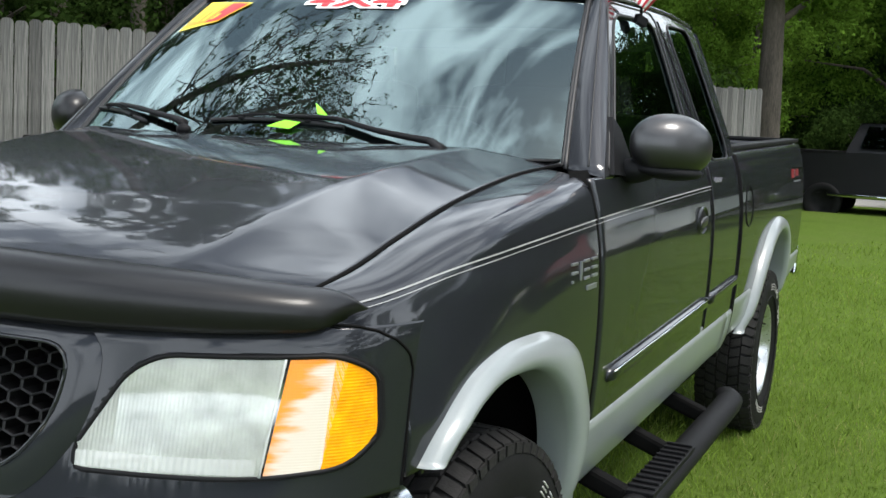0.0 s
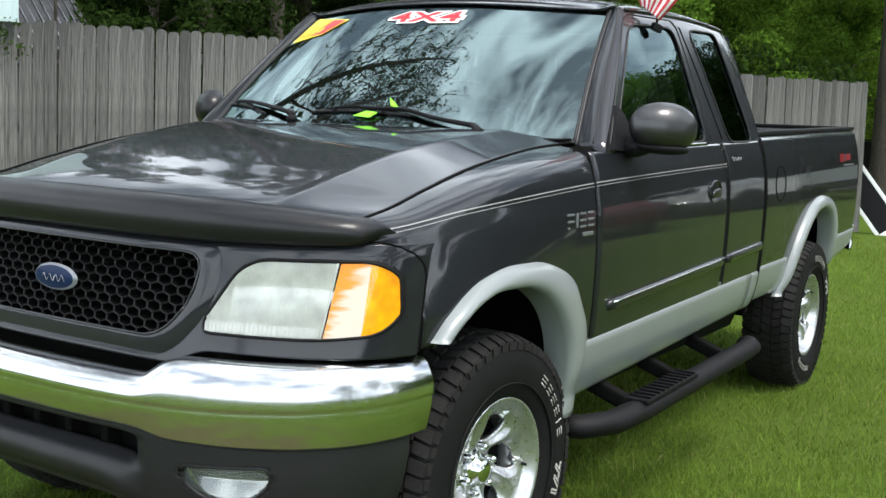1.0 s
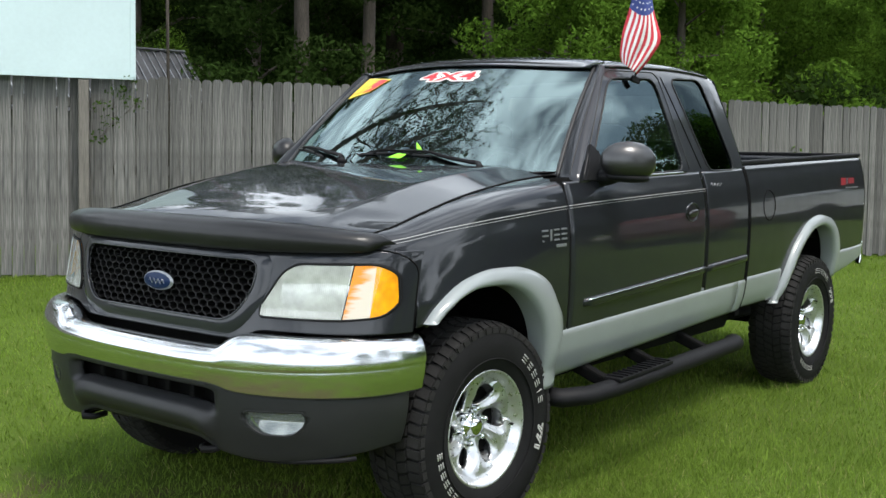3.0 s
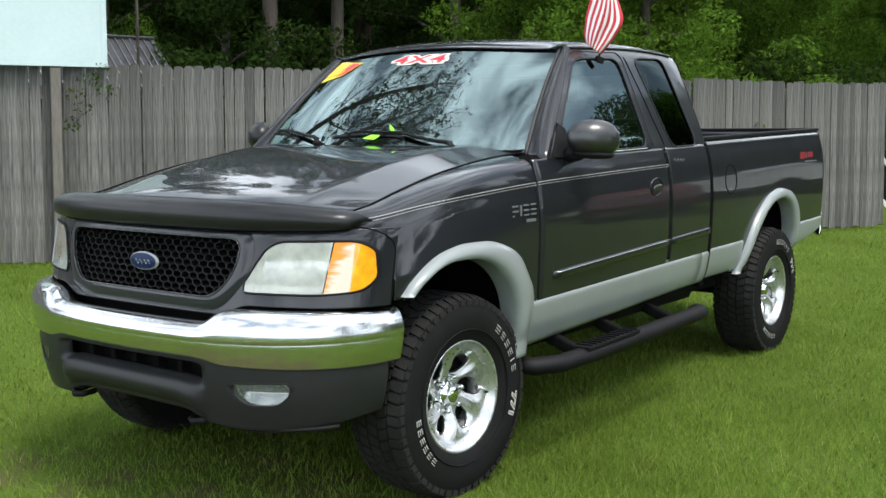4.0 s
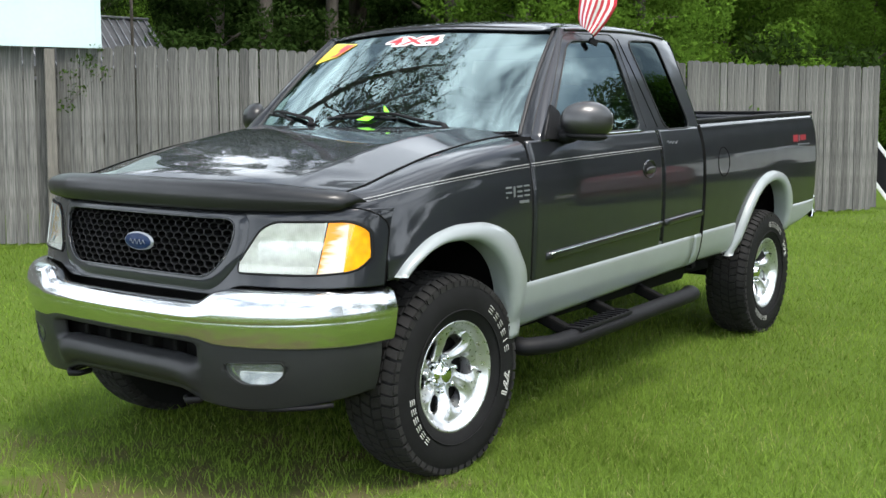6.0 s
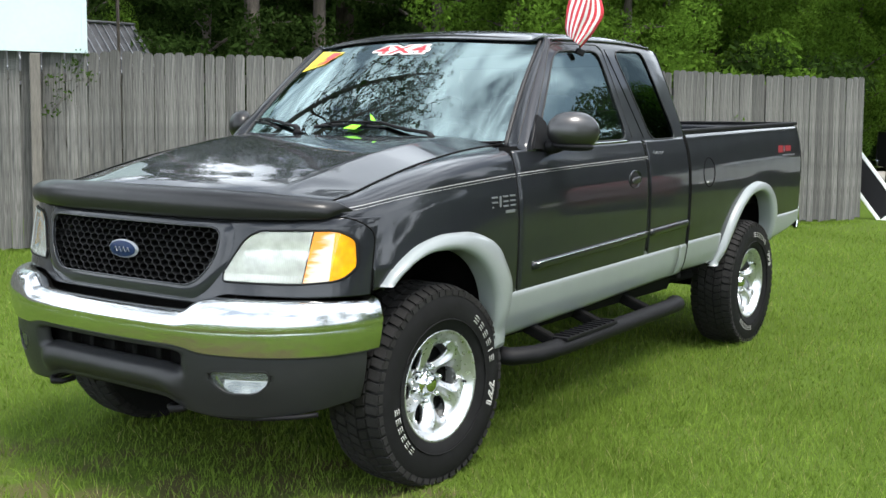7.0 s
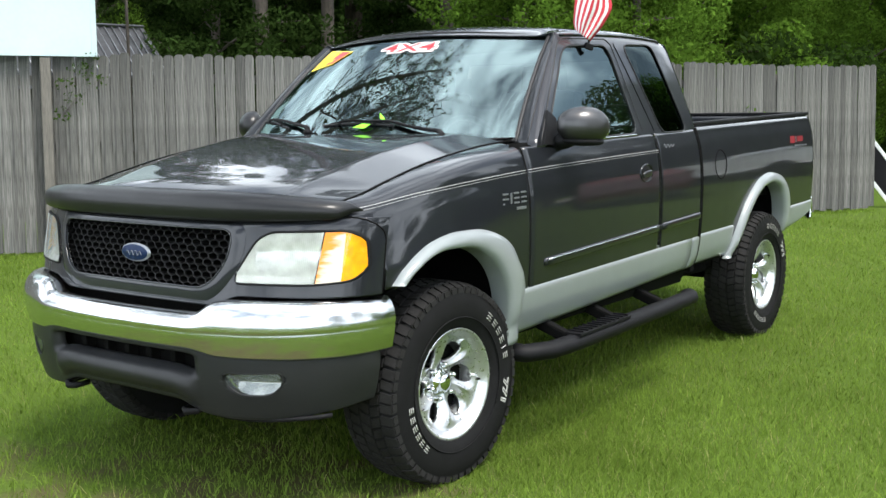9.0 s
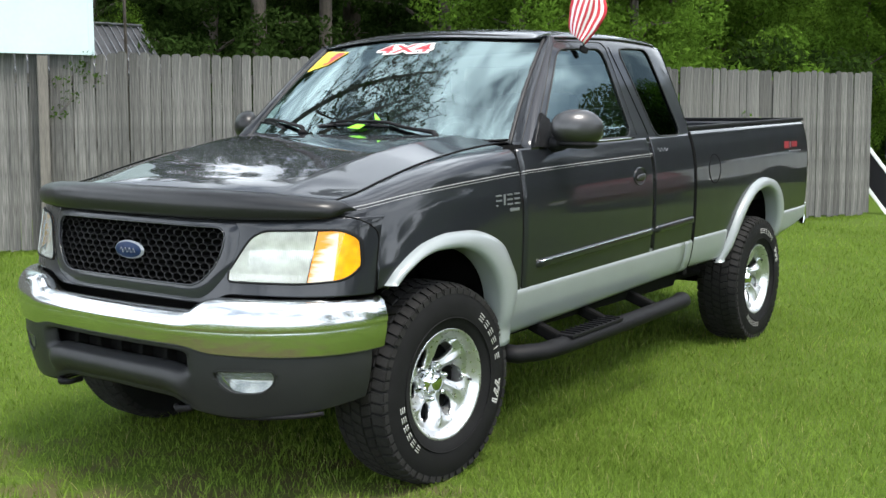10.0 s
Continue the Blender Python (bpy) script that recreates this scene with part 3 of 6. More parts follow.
# ---- trees ----
def leaf_cloud(name, centres, per, size, spread, material, seed, droop=0.3):
    """A crown of many small leaves in uneven clumps, as one mesh."""
    rng = np.random.default_rng(seed)
    C = np.repeat(np.array(centres, float), per, axis=0)
    n = len(C)
    g = rng.normal(0, 1, (n, 3))
    g /= np.linalg.norm(g, axis=1)[:, None]
    R = spread * rng.uniform(0.35, 1.0, n)[:, None] ** 0.6
    P = C + g * R * np.array([1, 1, 0.72])
    a = rng.normal(0, 1, (n, 3))
    a /= np.linalg.norm(a, axis=1)[:, None]
    b = np.cross(a, rng.normal(0, 1, (n, 3)))
    b /= np.linalg.norm(b, axis=1)[:, None]
    s = (size * rng.uniform(0.6, 1.35, n))[:, None]
    V = np.stack([P - a * s, P - a * s * 0.1 + b * s * 0.42, P + a * s, P - a * s * 0.1 - b * s * 0.42], 1).astype(np.float32)
    me = bpy.data.meshes.new(name)
    me.vertices.add(n * 4)
    me.vertices.foreach_set("co", V.ravel())
    me.loops.add(n * 4)
    me.loops.foreach_set("vertex_index", np.arange(n * 4, dtype=np.int32))
    me.polygons.add(n)
    me.polygons.foreach_set("loop_start", np.arange(0, n * 4, 4, dtype=np.int32))
    me.polygons.foreach_set("loop_total", np.full(n, 4, np.int32))
    me.materials.append(material)
    me.update(calc_edges=True)
    return me


def limb_mesh(parts_pts):
    """Tapered limbs as one mesh: each a list of (point, radius)."""
    v, f = [], []
    for pts in parts_pts:
        b, sides = len(v), 9
        for i, (p, r) in enumerate(pts):
            q = Vector(pts[min(i + 1, len(pts) - 1)][0]) - Vector(pts[max(i - 1, 0)][0])
            q.normalize()
            up = Vector((1, 0, 0)) if abs(q.z) > 0.8 else Vector((0, 0, 1))
            s = q.cross(up).normalized()
            w = s.cross(q)
            for j in range(sides):
                an = 2 * math.pi * j / sides
                v.append(Vector(p) + s * r * math.cos(an) + w * r * math.sin(an))
        for i in range(len(pts) - 1):
            for j in range(sides):
                j2 = (j + 1) % sides
                f.append((b + i * sides + j, b + i * sides + j2, b + (i + 1) * sides + j2, b + (i + 1) * sides + j))
    return v, f


def broadleaf(name, seed, height, first, radius, leaf, per, material, label, trunk_r=0.16):
    """A broad-leaved tree: trunk, limbs, and a crown of leaf clumps on the limbs."""
    rng = random.Random(seed)
    root = thing(name, label, "tree", "broad-leaved trees of the wood")
    lean = (rng.uniform(-0.4, 0.4), rng.uniform(-0.4, 0.4))
    trunk = [((lean[0] * t * t, lean[1] * t * t, height * 0.86 * t - 0.1), trunk_r * (1 - 0.75 * t)) for t in lin(0, 1, 9)]
    limbs, centres = [trunk], []
    n = 15
    for i in range(n):
        h = first + (height * 0.86 - first) * (i / (n - 1)) ** 0.9
        an = i * 2.4 + rng.uniform(-0.5, 0.5)
        t = h / (height * 0.86)
        base = Vector((lean[0] * t * t, lean[1] * t * t, h))
        length = radius * (1.05 - 0.55 * t) * rng.uniform(0.7, 1.1)
        tip = base + Vector((math.cos(an) * length, math.sin(an) * length, length * rng.uniform(0.05, 0.5)))
        mid = (base + tip) / 2 + Vector((0, 0, 0.12 * length))
        limbs.append([(base, trunk_r * 0.38 * (1.1 - t)), (mid, trunk_r * 0.22 * (1.1 - t)), (tip, trunk_r * 0.06)])
        for k in range(5):
            q = base.lerp(tip, 0.35 + 0.16 * k)
            centres.append(q + Vector((rng.gauss(0, 0.32), rng.gauss(0, 0.32), rng.gauss(0.05, 0.26))))
    centres.append((lean[0], lean[1], height * 0.92))
    v, f = limb_mesh(limbs)
    mesh_part("trunk", v, f, M_BARK, root, "dark bark trunk and limbs")
    crown = new("crown", leaf_cloud("crown", centres, per, leaf, 0.62, material, seed))
    crown.parent = root
    crown["label"] = "leafy crown"
    return root


def pine(name, seed, height, first, label, trunk_r=0.2, per=46, twig=0.010, reach=2.6, whorls=34, sprawl=0.30, tuft=0.30):
    """A tall pine: bare trunk, high whorls of thin branches with needle tufts."""
    rng = random.Random(seed)
    root = thing(name, label, "tree", "pines of the wood")
    trunk = [((0.15 * math.sin(t * 3 + seed), 0.1 * math.cos(t * 2.5), height * t - 0.1), trunk_r * (1 - 0.72 * t)) for t in lin(0, 1, 12)]
    limbs, centres = [trunk], []
    for i in range(whorls):
        t = i / (whorls - 1)
        h = first + (height - 0.4 - first) * t
        an = i * 2.4 + rng.uniform(-0.4, 0.4)
        length = (reach - 0.65 * reach * t) * rng.uniform(0.6, 1.15)
        base = Vector((0.15 * math.sin(h / height * 3 + seed), 0.1 * math.cos(h / height * 2.5), h))
        pts = []
        for k in range(5):
            u = k / 4
            pts.append((base + Vector((math.cos(an + 0.2 * u) * length * u, math.sin(an + 0.2 * u) * length * u, 0.35 * length * u * (0.3 + u) + rng.uniform(-0.05, 0.05))), 0.035 * (1.15 - t) * (1.05 - u)))
        limbs.append(pts)
        for k in range(7):
            q = Vector(pts[min(2 + k // 2, 4)][0]) + Vector((rng.gauss(0, sprawl), rng.gauss(0, sprawl), rng.gauss(0.05, 0.5 * sprawl)))
            centres.append(q)
            b0 = Vector(pts[min(2 + k // 3, 4)][0])
            limbs.append([(b0, twig), (b0.lerp(q, 0.5) + Vector((0, 0, -0.12 * sprawl)), twig * 0.7), (q, twig * 0.4)])
    v, f = limb_mesh(limbs)
    mesh_part("trunk", v, f, M_BARK, root, "straight bark trunk and thin branches")
    crown = new("crown", leaf_cloud("crown", centres, per, 0.105, tuft, M_PINE, seed))
    crown.parent = root
    crown["label"] = "needle tufts"
    return root


def bush(name, seed, radius, height, leaf, per, material, label):
    rng = random.Random(seed)
    root = thing(name, label, "shrub", "undergrowth shrubs")
    limbs, centres = [], []
    for i in range(26):
        an, r = rng.uniform(0, 6.28), radius * math.sqrt(rng.uniform(0, 1))
        h = height * rng.uniform(0.25, 1.0) * (1 - 0.35 * r / radius)
        tip = Vector((math.cos(an) * r, math.sin(an) * r, h))
        limbs.append([((tip.x * 0.15, tip.y * 0.15, 0), 0.025), (tip * 0.6, 0.014), (tip, 0.005)])
        for k in range(3):
            centres.append(tip * (0.6 + 0.2 * k) + Vector((rng.gauss(0, 0.15), rng.gauss(0, 0.15), rng.gauss(0, 0.12))))
    v, f = limb_mesh(limbs)
    mesh_part("stems", v, f, M_BARK, root)
    crown = new("crown", leaf_cloud("crown", centres, per, leaf, 0.45, material, seed))
    crown.parent = root
    return root


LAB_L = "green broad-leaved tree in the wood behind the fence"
LAB_D = "leafy tree coloured dark for the wood's shade"
t_light = [broadleaf("tree", 21, 7.0, 0.9, 2.6, 0.060, 420, M_LEAF, LAB_L), broadleaf("tree", 22, 8.5, 1.4, 3.0, 0.060, 420, M_LEAF, LAB_L, 0.2)]
t_dark = [broadleaf("tree", 23, 8.0, 0.8, 2.8, 0.065, 300, M_SHADELEAF, LAB_D), broadleaf("tree", 24, 10.0, 1.8, 3.2, 0.07, 300, M_SHADELEAF, LAB_D, 0.22)]
pines = [pine("pine_tree", 31, 16.0, 6.5, "tall pine with a bare trunk behind the fence", 0.22)]


def along(t, d):
    """A place in the wood: t metres along the fence, d metres behind it."""
    p = FENCE_A + F_DIR * t + F_OUT * d
    return p.x, p.y


used = set()


def plant(src, x, y, turn, size=1.0):
    m = pose(x, y, 0.1, 0, 0, turn) @ Matrix.Scale(size, 4)
    if src.name not in used:
        used.add(src.name)
        src.matrix_world = m
        return src
    ob = copy_thing(src, pose(x, y, 0.1, 0, 0, turn))
    ob.scale = (size, size, size)
    return ob


rng = random.Random(77)
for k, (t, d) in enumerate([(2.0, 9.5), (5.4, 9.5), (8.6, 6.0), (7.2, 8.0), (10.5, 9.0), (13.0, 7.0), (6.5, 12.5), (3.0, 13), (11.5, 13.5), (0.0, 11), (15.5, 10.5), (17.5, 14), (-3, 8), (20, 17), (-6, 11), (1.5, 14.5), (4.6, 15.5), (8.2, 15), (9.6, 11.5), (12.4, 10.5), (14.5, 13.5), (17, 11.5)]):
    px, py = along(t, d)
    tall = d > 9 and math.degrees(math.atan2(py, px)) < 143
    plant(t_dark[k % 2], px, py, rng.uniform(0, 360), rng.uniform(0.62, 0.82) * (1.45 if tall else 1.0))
for k, (t, d) in enumerate([(12.4, 3.2), (14.6, 3.6), (16.4, 5.2), (18.5, 6.6), (15.6, 7.4), (20.5, 9.5), (22.5, 7.0), (24.0, 11.0)]):
    plant(t_light[k % 2], *along(t, d), rng.uniform(0, 360), rng.uniform(0.62, 0.85))
for t, d, s in [(9.3, 5.4, 0.66), (10.4, 6.0, 0.6), (6.9, 8.5, 0.55), (14.6, 8.2, 0.6), (18.0, 8.8, 0.7)]:
    plant(pines[0], *along(t, d), rng.uniform(0, 360), s)
shrub = bush("shrub", 41, 1.5, 2.3, 0.055, 330, M_SHADELEAF, "dark undergrowth shrub behind the fence")
for k in range(15):
    t = -4 + k * 1.5
    if 0.5 < t < 8.0:
        continue
    plant(shrub, *along(t, 4.5 + 2.5 * rng.random()), rng.uniform(0, 360), rng.uniform(0.9, 1.35))
shrub2 = bush("shrub", 42, 1.6, 2.6, 0.055, 330, M_LEAF, "light green shrub behind the fence end")
for t, d in ((16.2, 3.4), (17.5, 6.0), (13.5, 2.0), (11.4, 2.2), (14.8, 2.6)):
    plant(shrub2, *along(t, d), rng.uniform(0, 360), rng.uniform(0.85, 1.15))

for k, (x, y) in enumerate([(-3.5, 27.5), (0.5, 28.5), (3.5, 26.8), (6.5, 28.0), (-6.5, 26.0), (9.5, 26.5)]):
    plant(t_light[k % 2], x, y, rng.uniform(0, 360), rng.uniform(1.05, 1.3))
for x in (-4.5, -2.2, 0.2, 2.4, 4.8, 7.0):
    plant(shrub, x, 26.0 + rng.uniform(-0.6, 0.8), rng.uniform(0, 360), rng.uniform(0.9, 1.2))

for x, y, s in ((-13.4, 7.2, 0.62), (-12.9, 8.9, 0.55), (-10.6, 6.9, 0.42)):
    plant(t_light[0], x, y, 70 * s * 9, s)

# large trunk beyond the fence end
big = broadleaf("tree", 25, 9.5, 3.2, 3.4, 0.065, 380, M_LEAF, "thick-trunked tree beyond the end of the fence", 0.25)
plant(big, -1.28, 17.0, 30)

# woods closing the place behind the camera and at the sides, and one pine whose boughs hang over the lawn
for k, (x, y) in enumerate([(17, -3), (18, 3), (19, 9), (17, 15), (-17, -5), (13, 20), (8, 25), (2, 30), (-15, 3)]):
    plant((t_dark + t_light)[k % 4], x, y, rng.uniform(0, 360), rng.uniform(0.9, 1.25))
over = pine("pine_tree", 36, 15.0, 5.6, "tall pine standing just behind the fence", 0.22, 4, 0.017, 3.2, 42, 0.50, 0.22)
plant(over, -8.6, 1.9, 20, 1.3)
plant(over, -8.9, -2.1, 150, 1.45)
plant(over, -7.7, -0.2, 260, 1.1)
for x, y, s in ((5.5, 27.5, 0.8), (8.5, 26.5, 0.78), (11.5, 23.5, 0.74), (14.5, 19.5, 0.7)):
    plant(t_dark[1], x, y, 40 * x, s)
for x, y, s in ((8.7, 20.0, 0.98), (6.4, 21.4, 1.0), (11.2, 18.6, 0.92), (4.4, 22.6, 0.95)):
    plant(t_dark[0], x, y, 55 * x, s)
far_wood = leaf_cloud("far_wood", [(math.cos(a) * r, 4 + math.sin(a) * r, z) for r in (36, 40, 44) for a in lin(0, 6.2, 96) for z in ((1.0, 3.0, 5.0, 7.0) if 0.35 < a < 3.3 else (-0.6, 0.1))], 130, 0.62, 2.2, M_SHADELEAF, 99)
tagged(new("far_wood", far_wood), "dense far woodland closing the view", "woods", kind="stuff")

# vine on the fence
vine_c = []
for t, z, r in ((POST_T + 0.25, 1.72, 0.10), (POST_T + 0.36, 1.80, 0.08), (POST_T + 0.20, 1.45, 0.10), (POST_T + 0.08, 1.30, 0.09), (POST_T + 0.40, 1.62, 0.08), (POST_T + 0.12, 1.58, 0.08), (POST_T + 3.05, 1.90, 0.09), (POST_T + 3.12, 1.84, 0.08), (POST_T + 2.95, 1.68, 0.06), (POST_T + 2.9, 1.35, 0.04)):
    vine_c.append(fence_frame(t) @ Vector((0, -0.05, z)))
for nm, cs in (("vine", vine_c[:6]), ("vine", vine_c[6:])):
    root = thing(nm, "green vine climbing the fence boards", "vine")
    cr = new("leaves", leaf_cloud("leaves", cs, 34, 0.022, 0.11, M_VINE, len(cs)))
    cr.parent = root
    tube("stem", [c + Vector((0, 0, -0.02)) for c in cs], 0.002, M_BARK, root, 5)


# ---- the pickup: +x is its left side, -y its front, the front axle at y = 0 ----
HUB_F, HUB_R, HUB_Z, TYRE_R = 0.0, 3.52, 0.405, 0.415
RAKE = 0.022
side_prof = curve([0.48, 0.56, 0.64, 0.76, 0.90, 1.02, 1.14, 1.21, 1.26, 1.31, 1.36, 1.40],
                  [0.900, 0.940, 0.968, 0.984, 0.992, 0.994, 0.990, 0.981, 0.972, 0.957, 0.940, 0.926])
nose_a = curve([-0.66, -0.60, -0.50, -0.41, -0.30, 0.0, 0.5, 0.9], [0.16, 0.105, 0.055, 0.030, 0.018, 0.008, 0.001, 0.0])
nose_b = curve([-0.66, -0.50, -0.30, 0.0, 0.5, 0.9], [0.085, 0.066, 0.045, 0.018, 0.0015, 0.0])


def side_x(y, z):
    """Half-width of the body's flank at a place."""
    z0 = z - RAKE * (y - 0.5)
    x = side_prof(z0)
    if y < 0.9:
        x -= nose_a(y) + nose_b(y) * min(max((z0 - 0.95) / 0.2, 0.0), 1.3)
    if y > 2.37:
        x -= 0.028
    if y > 4.40:
        x -= 0.09 - math.sqrt(max(0.0081 - min(y - 4.40, 0.0899) ** 2, 0.0))
    return x


roof_lift = curve([0.9, 1.05, 1.26, 1.86, 2.2, 2.36], [-0.01, 0.0, 0.012, 0.030, 0.022, 0.0])


truck = thing("pickup_truck", "dark graphite extended-cab pickup with silver lower trim on the lawn", "truck")

FLARE_F_OUT = [(-0.409, 0.862), (-0.352, 0.918), (-0.271, 0.965), (-0.159, 1.007), (-0.011, 1.029), (0.115, 1.027), (0.253, 0.998), (0.350, 0.946), (0.409, 0.872), (0.461, 0.793), (0.473, 0.735), (0.463, 0.62), (0.450, 0.510)]
FLARE_F_IN = [(-0.366, 0.860), (-0.311, 0.905), (-0.218, 0.945), (-0.100, 0.965), (0.020, 0.961), (0.110, 0.940), (0.180, 0.902), (0.235, 0.853), (0.278, 0.795), (0.308, 0.725), (0.322, 0.660), (0.328, 0.590), (0.326, 0.505)]
FLARE_R_OUT = [(2.905, 0.578), (2.962, 0.705), (3.030, 0.815), (3.100, 0.902), (3.216, 0.990), (3.349, 1.055), (3.521, 1.082), (3.702, 1.058), (3.832, 0.994), (3.909, 0.901), (3.932, 0.810), (3.915, 0.665)]
FLARE_R_IN = [(2.955, 0.580), (3.012, 0.690), (3.085, 0.795), (3.160, 0.875), (3.265, 0.955), (3.385, 1.000), (3.520, 1.015), (3.640, 0.990), (3.715, 0.935), (3.762, 0.850), (3.785, 0.770), (3.790, 0.665)]


def smooth_line(pts, n):
    t = np.linspace(0, 1, len(pts))
    fy, fz = curve(t, [p[0] for p in pts]), curve(t, [p[1] for p in pts])
    return [(fy(u), fz(u)) for u in lin(0, 1, n)]


def arch_cut(out, inn):
    """The hole behind a flare: midway between its edges, open below."""
    mid = [((a[0] + b[0]) / 2, (a[1] + b[1]) / 2) for a, b in zip(smooth_line(out, 30), smooth_line(inn, 30))]
    return mid + [(mid[-1][0], 0.2), (mid[0][0], 0.2)]


ARCH_F, ARCH_R = arch_cut(FLARE_F_OUT, FLARE_F_IN), arch_cut(FLARE_R_OUT, FLARE_R_IN)
gap_x = curve([-0.64, -0.55, -0.40, 0.0, 0.40, 0.62], [0.780, 0.806, 0.812, 0.808, 0.812, 0.842])
gap_z = curve([-0.64, -0.55, -0.38, -0.24, 0.05, 0.33, 0.62], [1.135, 1.166, 1.200, 1.236, 1.300, 1.342, 1.370])


def fender_point(y, v, sx):
    """v from 0 (sill) to 1 (the hood's edge): up the flank, then over the shoulder."""
    zg, xg = gap_z(y), gap_x(y)
    zs = zg - 0.062
    zb = 0.50
    if v < 0.72:
        z = zb + (zs - zb) * v / 0.72
        return (sx * side_x(y, z), y, z)
    t = (v - 0.72) / 0.28
    xs = side_x(y, zs)
    dx = (side_x(y, zs) - side_x(y, zs - 0.02)) / 0.02
    c = (xs + dx * 0.05, zg - 0.006)
    x = (1 - t) ** 2 * xs + 2 * t * (1 - t) * c[0] + t * t * xg
    z = (1 - t) ** 2 * zs + 2 * t * (1 - t) * c[1] + t * t * zg
    return (sx * x, y, z)


def fender_front(v):
    return -0.437 if v < 0.60 else -0.437 - 0.193 * min((v - 0.60) / 0.10, 1.0) ** 1.0


def panel_keep(y, z):
    return not (inside(ARCH_F, y, z) or inside(ARCH_R, y, z))


for sx in (1, -1):
    fender = sheet("fender", lambda u, v: fender_point(fender_front(v) + (0.514 - fender_front(v)) * u, v, sx), lin(0, 1, 110), lin(0, 1, 90), M_PAINT, truck,
                   keep=lambda u, v, c: panel_keep(c[1], c[2]) and c[2] > (0.852 if c[1] < 0 else 0.52), flip=sx < 0, thick=0.006)
    # doors and the quarter panel behind them
    for nm, y0, y1, lab in (("front_door", 0.5195, 1.834, ""), ("rear_door", 1.8395, 2.352, "")):
        sheet(nm, lambda u, v: (sx * side_x(u, v + RAKE * (u - 0.5)), u, v + RAKE * (u - 0.5)), lin(y0, y1, 30), lin(0.56, 1.343, 60), M_PAINT, truck, flip=sx < 0, thick=0.006)
    # near-black sheet added behind the panel gaps, standing in for their shade
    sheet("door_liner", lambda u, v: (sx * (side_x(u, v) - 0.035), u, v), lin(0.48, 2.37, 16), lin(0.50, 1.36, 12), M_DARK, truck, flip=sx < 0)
    # bed flank, rolled in at the rail
    def bed_point(u, v, sx=sx):
        top = 1.362 + RAKE * (u - 0.5)
        if v < 0.86:
            z = 0.56 + (top - 0.045 - 0.56) * v / 0.86
            return (sx * side_x(u, z), u, z)
        a = (v - 0.86) / 0.14 * math.pi / 2
        xs = side_x(u, top - 0.045)
        return (sx * (xs - 0.055 * (1 - math.cos(a))), u, top - 0.045 + 0.045 * math.sin(a))
    sheet("bed_side", bed_point, lin(2.376, 4.488, 150), lin(0, 1, 80), M_PAINT, truck, flip=sx < 0, thick=0.006,
          keep=lambda u, v, c: panel_keep(c[1], c[2]) and c[2] > (0.60 if c[1] < 3.4 else 0.74))
    box("bed_inner_wall", (0.03, 2.06, 0.50), (sx * 0.835, 3.435, 1.165), M_BLACK, truck, 0.008, "dark bed liner")
    box("bed_rail_cap", (0.075, 2.08, 0.022), (sx * 0.868, 3.43, 1.432), M_BLACK, truck, 0.008, "black plastic rail cap", rot=(math.degrees(RAKE), 0, 0))
    # flares
    for nm, out, inn in (("front_flare", FLARE_F_OUT, FLARE_F_IN), ("rear_flare", FLARE_R_OUT, FLARE_R_IN)):
        so, si = smooth_line(out, 60), smooth_line(inn, 60)
        g = 0.006 if nm == "front_flare" else 0.004
        sec = [(0.0, -0.004), (0.06, 0.010 + g), (0.25, 0.024 + g), (0.55, 0.034 + g), (0.82, 0.034 + g), (0.96, 0.024 + g), (1.0, 0.008 + g), (1.0, -0.06)]
        verts, faces = [], []
        for (yo, zo), (yi, zi) in zip(so, si):
            for t, dx in sec:
                y, z = yo + (yi - yo) * t, zo + (zi - zo) * t
                verts.append((sx * (side_x(yo, max(zo, 0.60)) + dx), y, z))
        k = len(sec)
        for i in range(len(so) - 1):
            for j in range(k - 1):
                q = (i * k + j, (i + 1) * k + j, (i + 1) * k + j + 1, i * k + j + 1)
                faces.append(q if sx < 0 else q[::-1])
        faces.append(tuple(range(k)))
        faces.append(tuple((len(so) - 1) * k + j for j in range(k)))
        mesh_part(nm, verts, faces, M_SILVER, truck, "silver painted wheel-arch flare")
    # silver lower cladding, in three lengths
    def clad(y, v, sx, z0f, z1f):
        z = z0f(y) + (z1f(y) - z0f(y)) * v
        edge = min(v, 1 - v) * 12
        return (sx * (side_x(y, z) + 0.012 * min(edge, 1.0) - 0.004), y, z)
    lo = curve([0.35, 0.5, 1.25, 2.22, 2.9, 3.0], [0.507, 0.520, 0.553, 0.593, 0.605, 0.606])
    hi = curve([0.35, 0.5, 1.25, 2.24, 2.9, 3.0], [0.733, 0.736, 0.755, 0.779, 0.792, 0.794])
    for y0, y1 in ((0.40, 2.252), (2.262, 2.94)):
        sheet("rocker_cladding", lambda u, v: clad(u, v, sx, lo, hi), lin(y0, y1, 24), lin(0, 1, 22), M_SILVER, truck, flip=sx < 0, label="silver lower body cladding", thick=0.01)
    lo2 = curve([3.89, 4.2, 4.46], [0.650, 0.70, 0.77])
    hi2 = curve([3.89, 4.2, 4.46], [0.83, 0.835, 0.845])
    sheet("rear_cladding", lambda u, v: clad(u, v, sx, lo2, hi2), lin(3.89, 4.470, 20), lin(0, 1, 12), M_SILVER, truck, flip=sx < 0, label="silver lower body cladding", thick=0.01)
    # underside strip below the sill
    sheet("sill", lambda u, v: (sx * (side_x(u, lo(u)) - 0.01 - 0.16 * v), u, lo(u) + 0.0 - 0.03 * v * (1 - v)), lin(0.42, 2.95, 10), lin(0, 1, 6), M_DARK, truck)
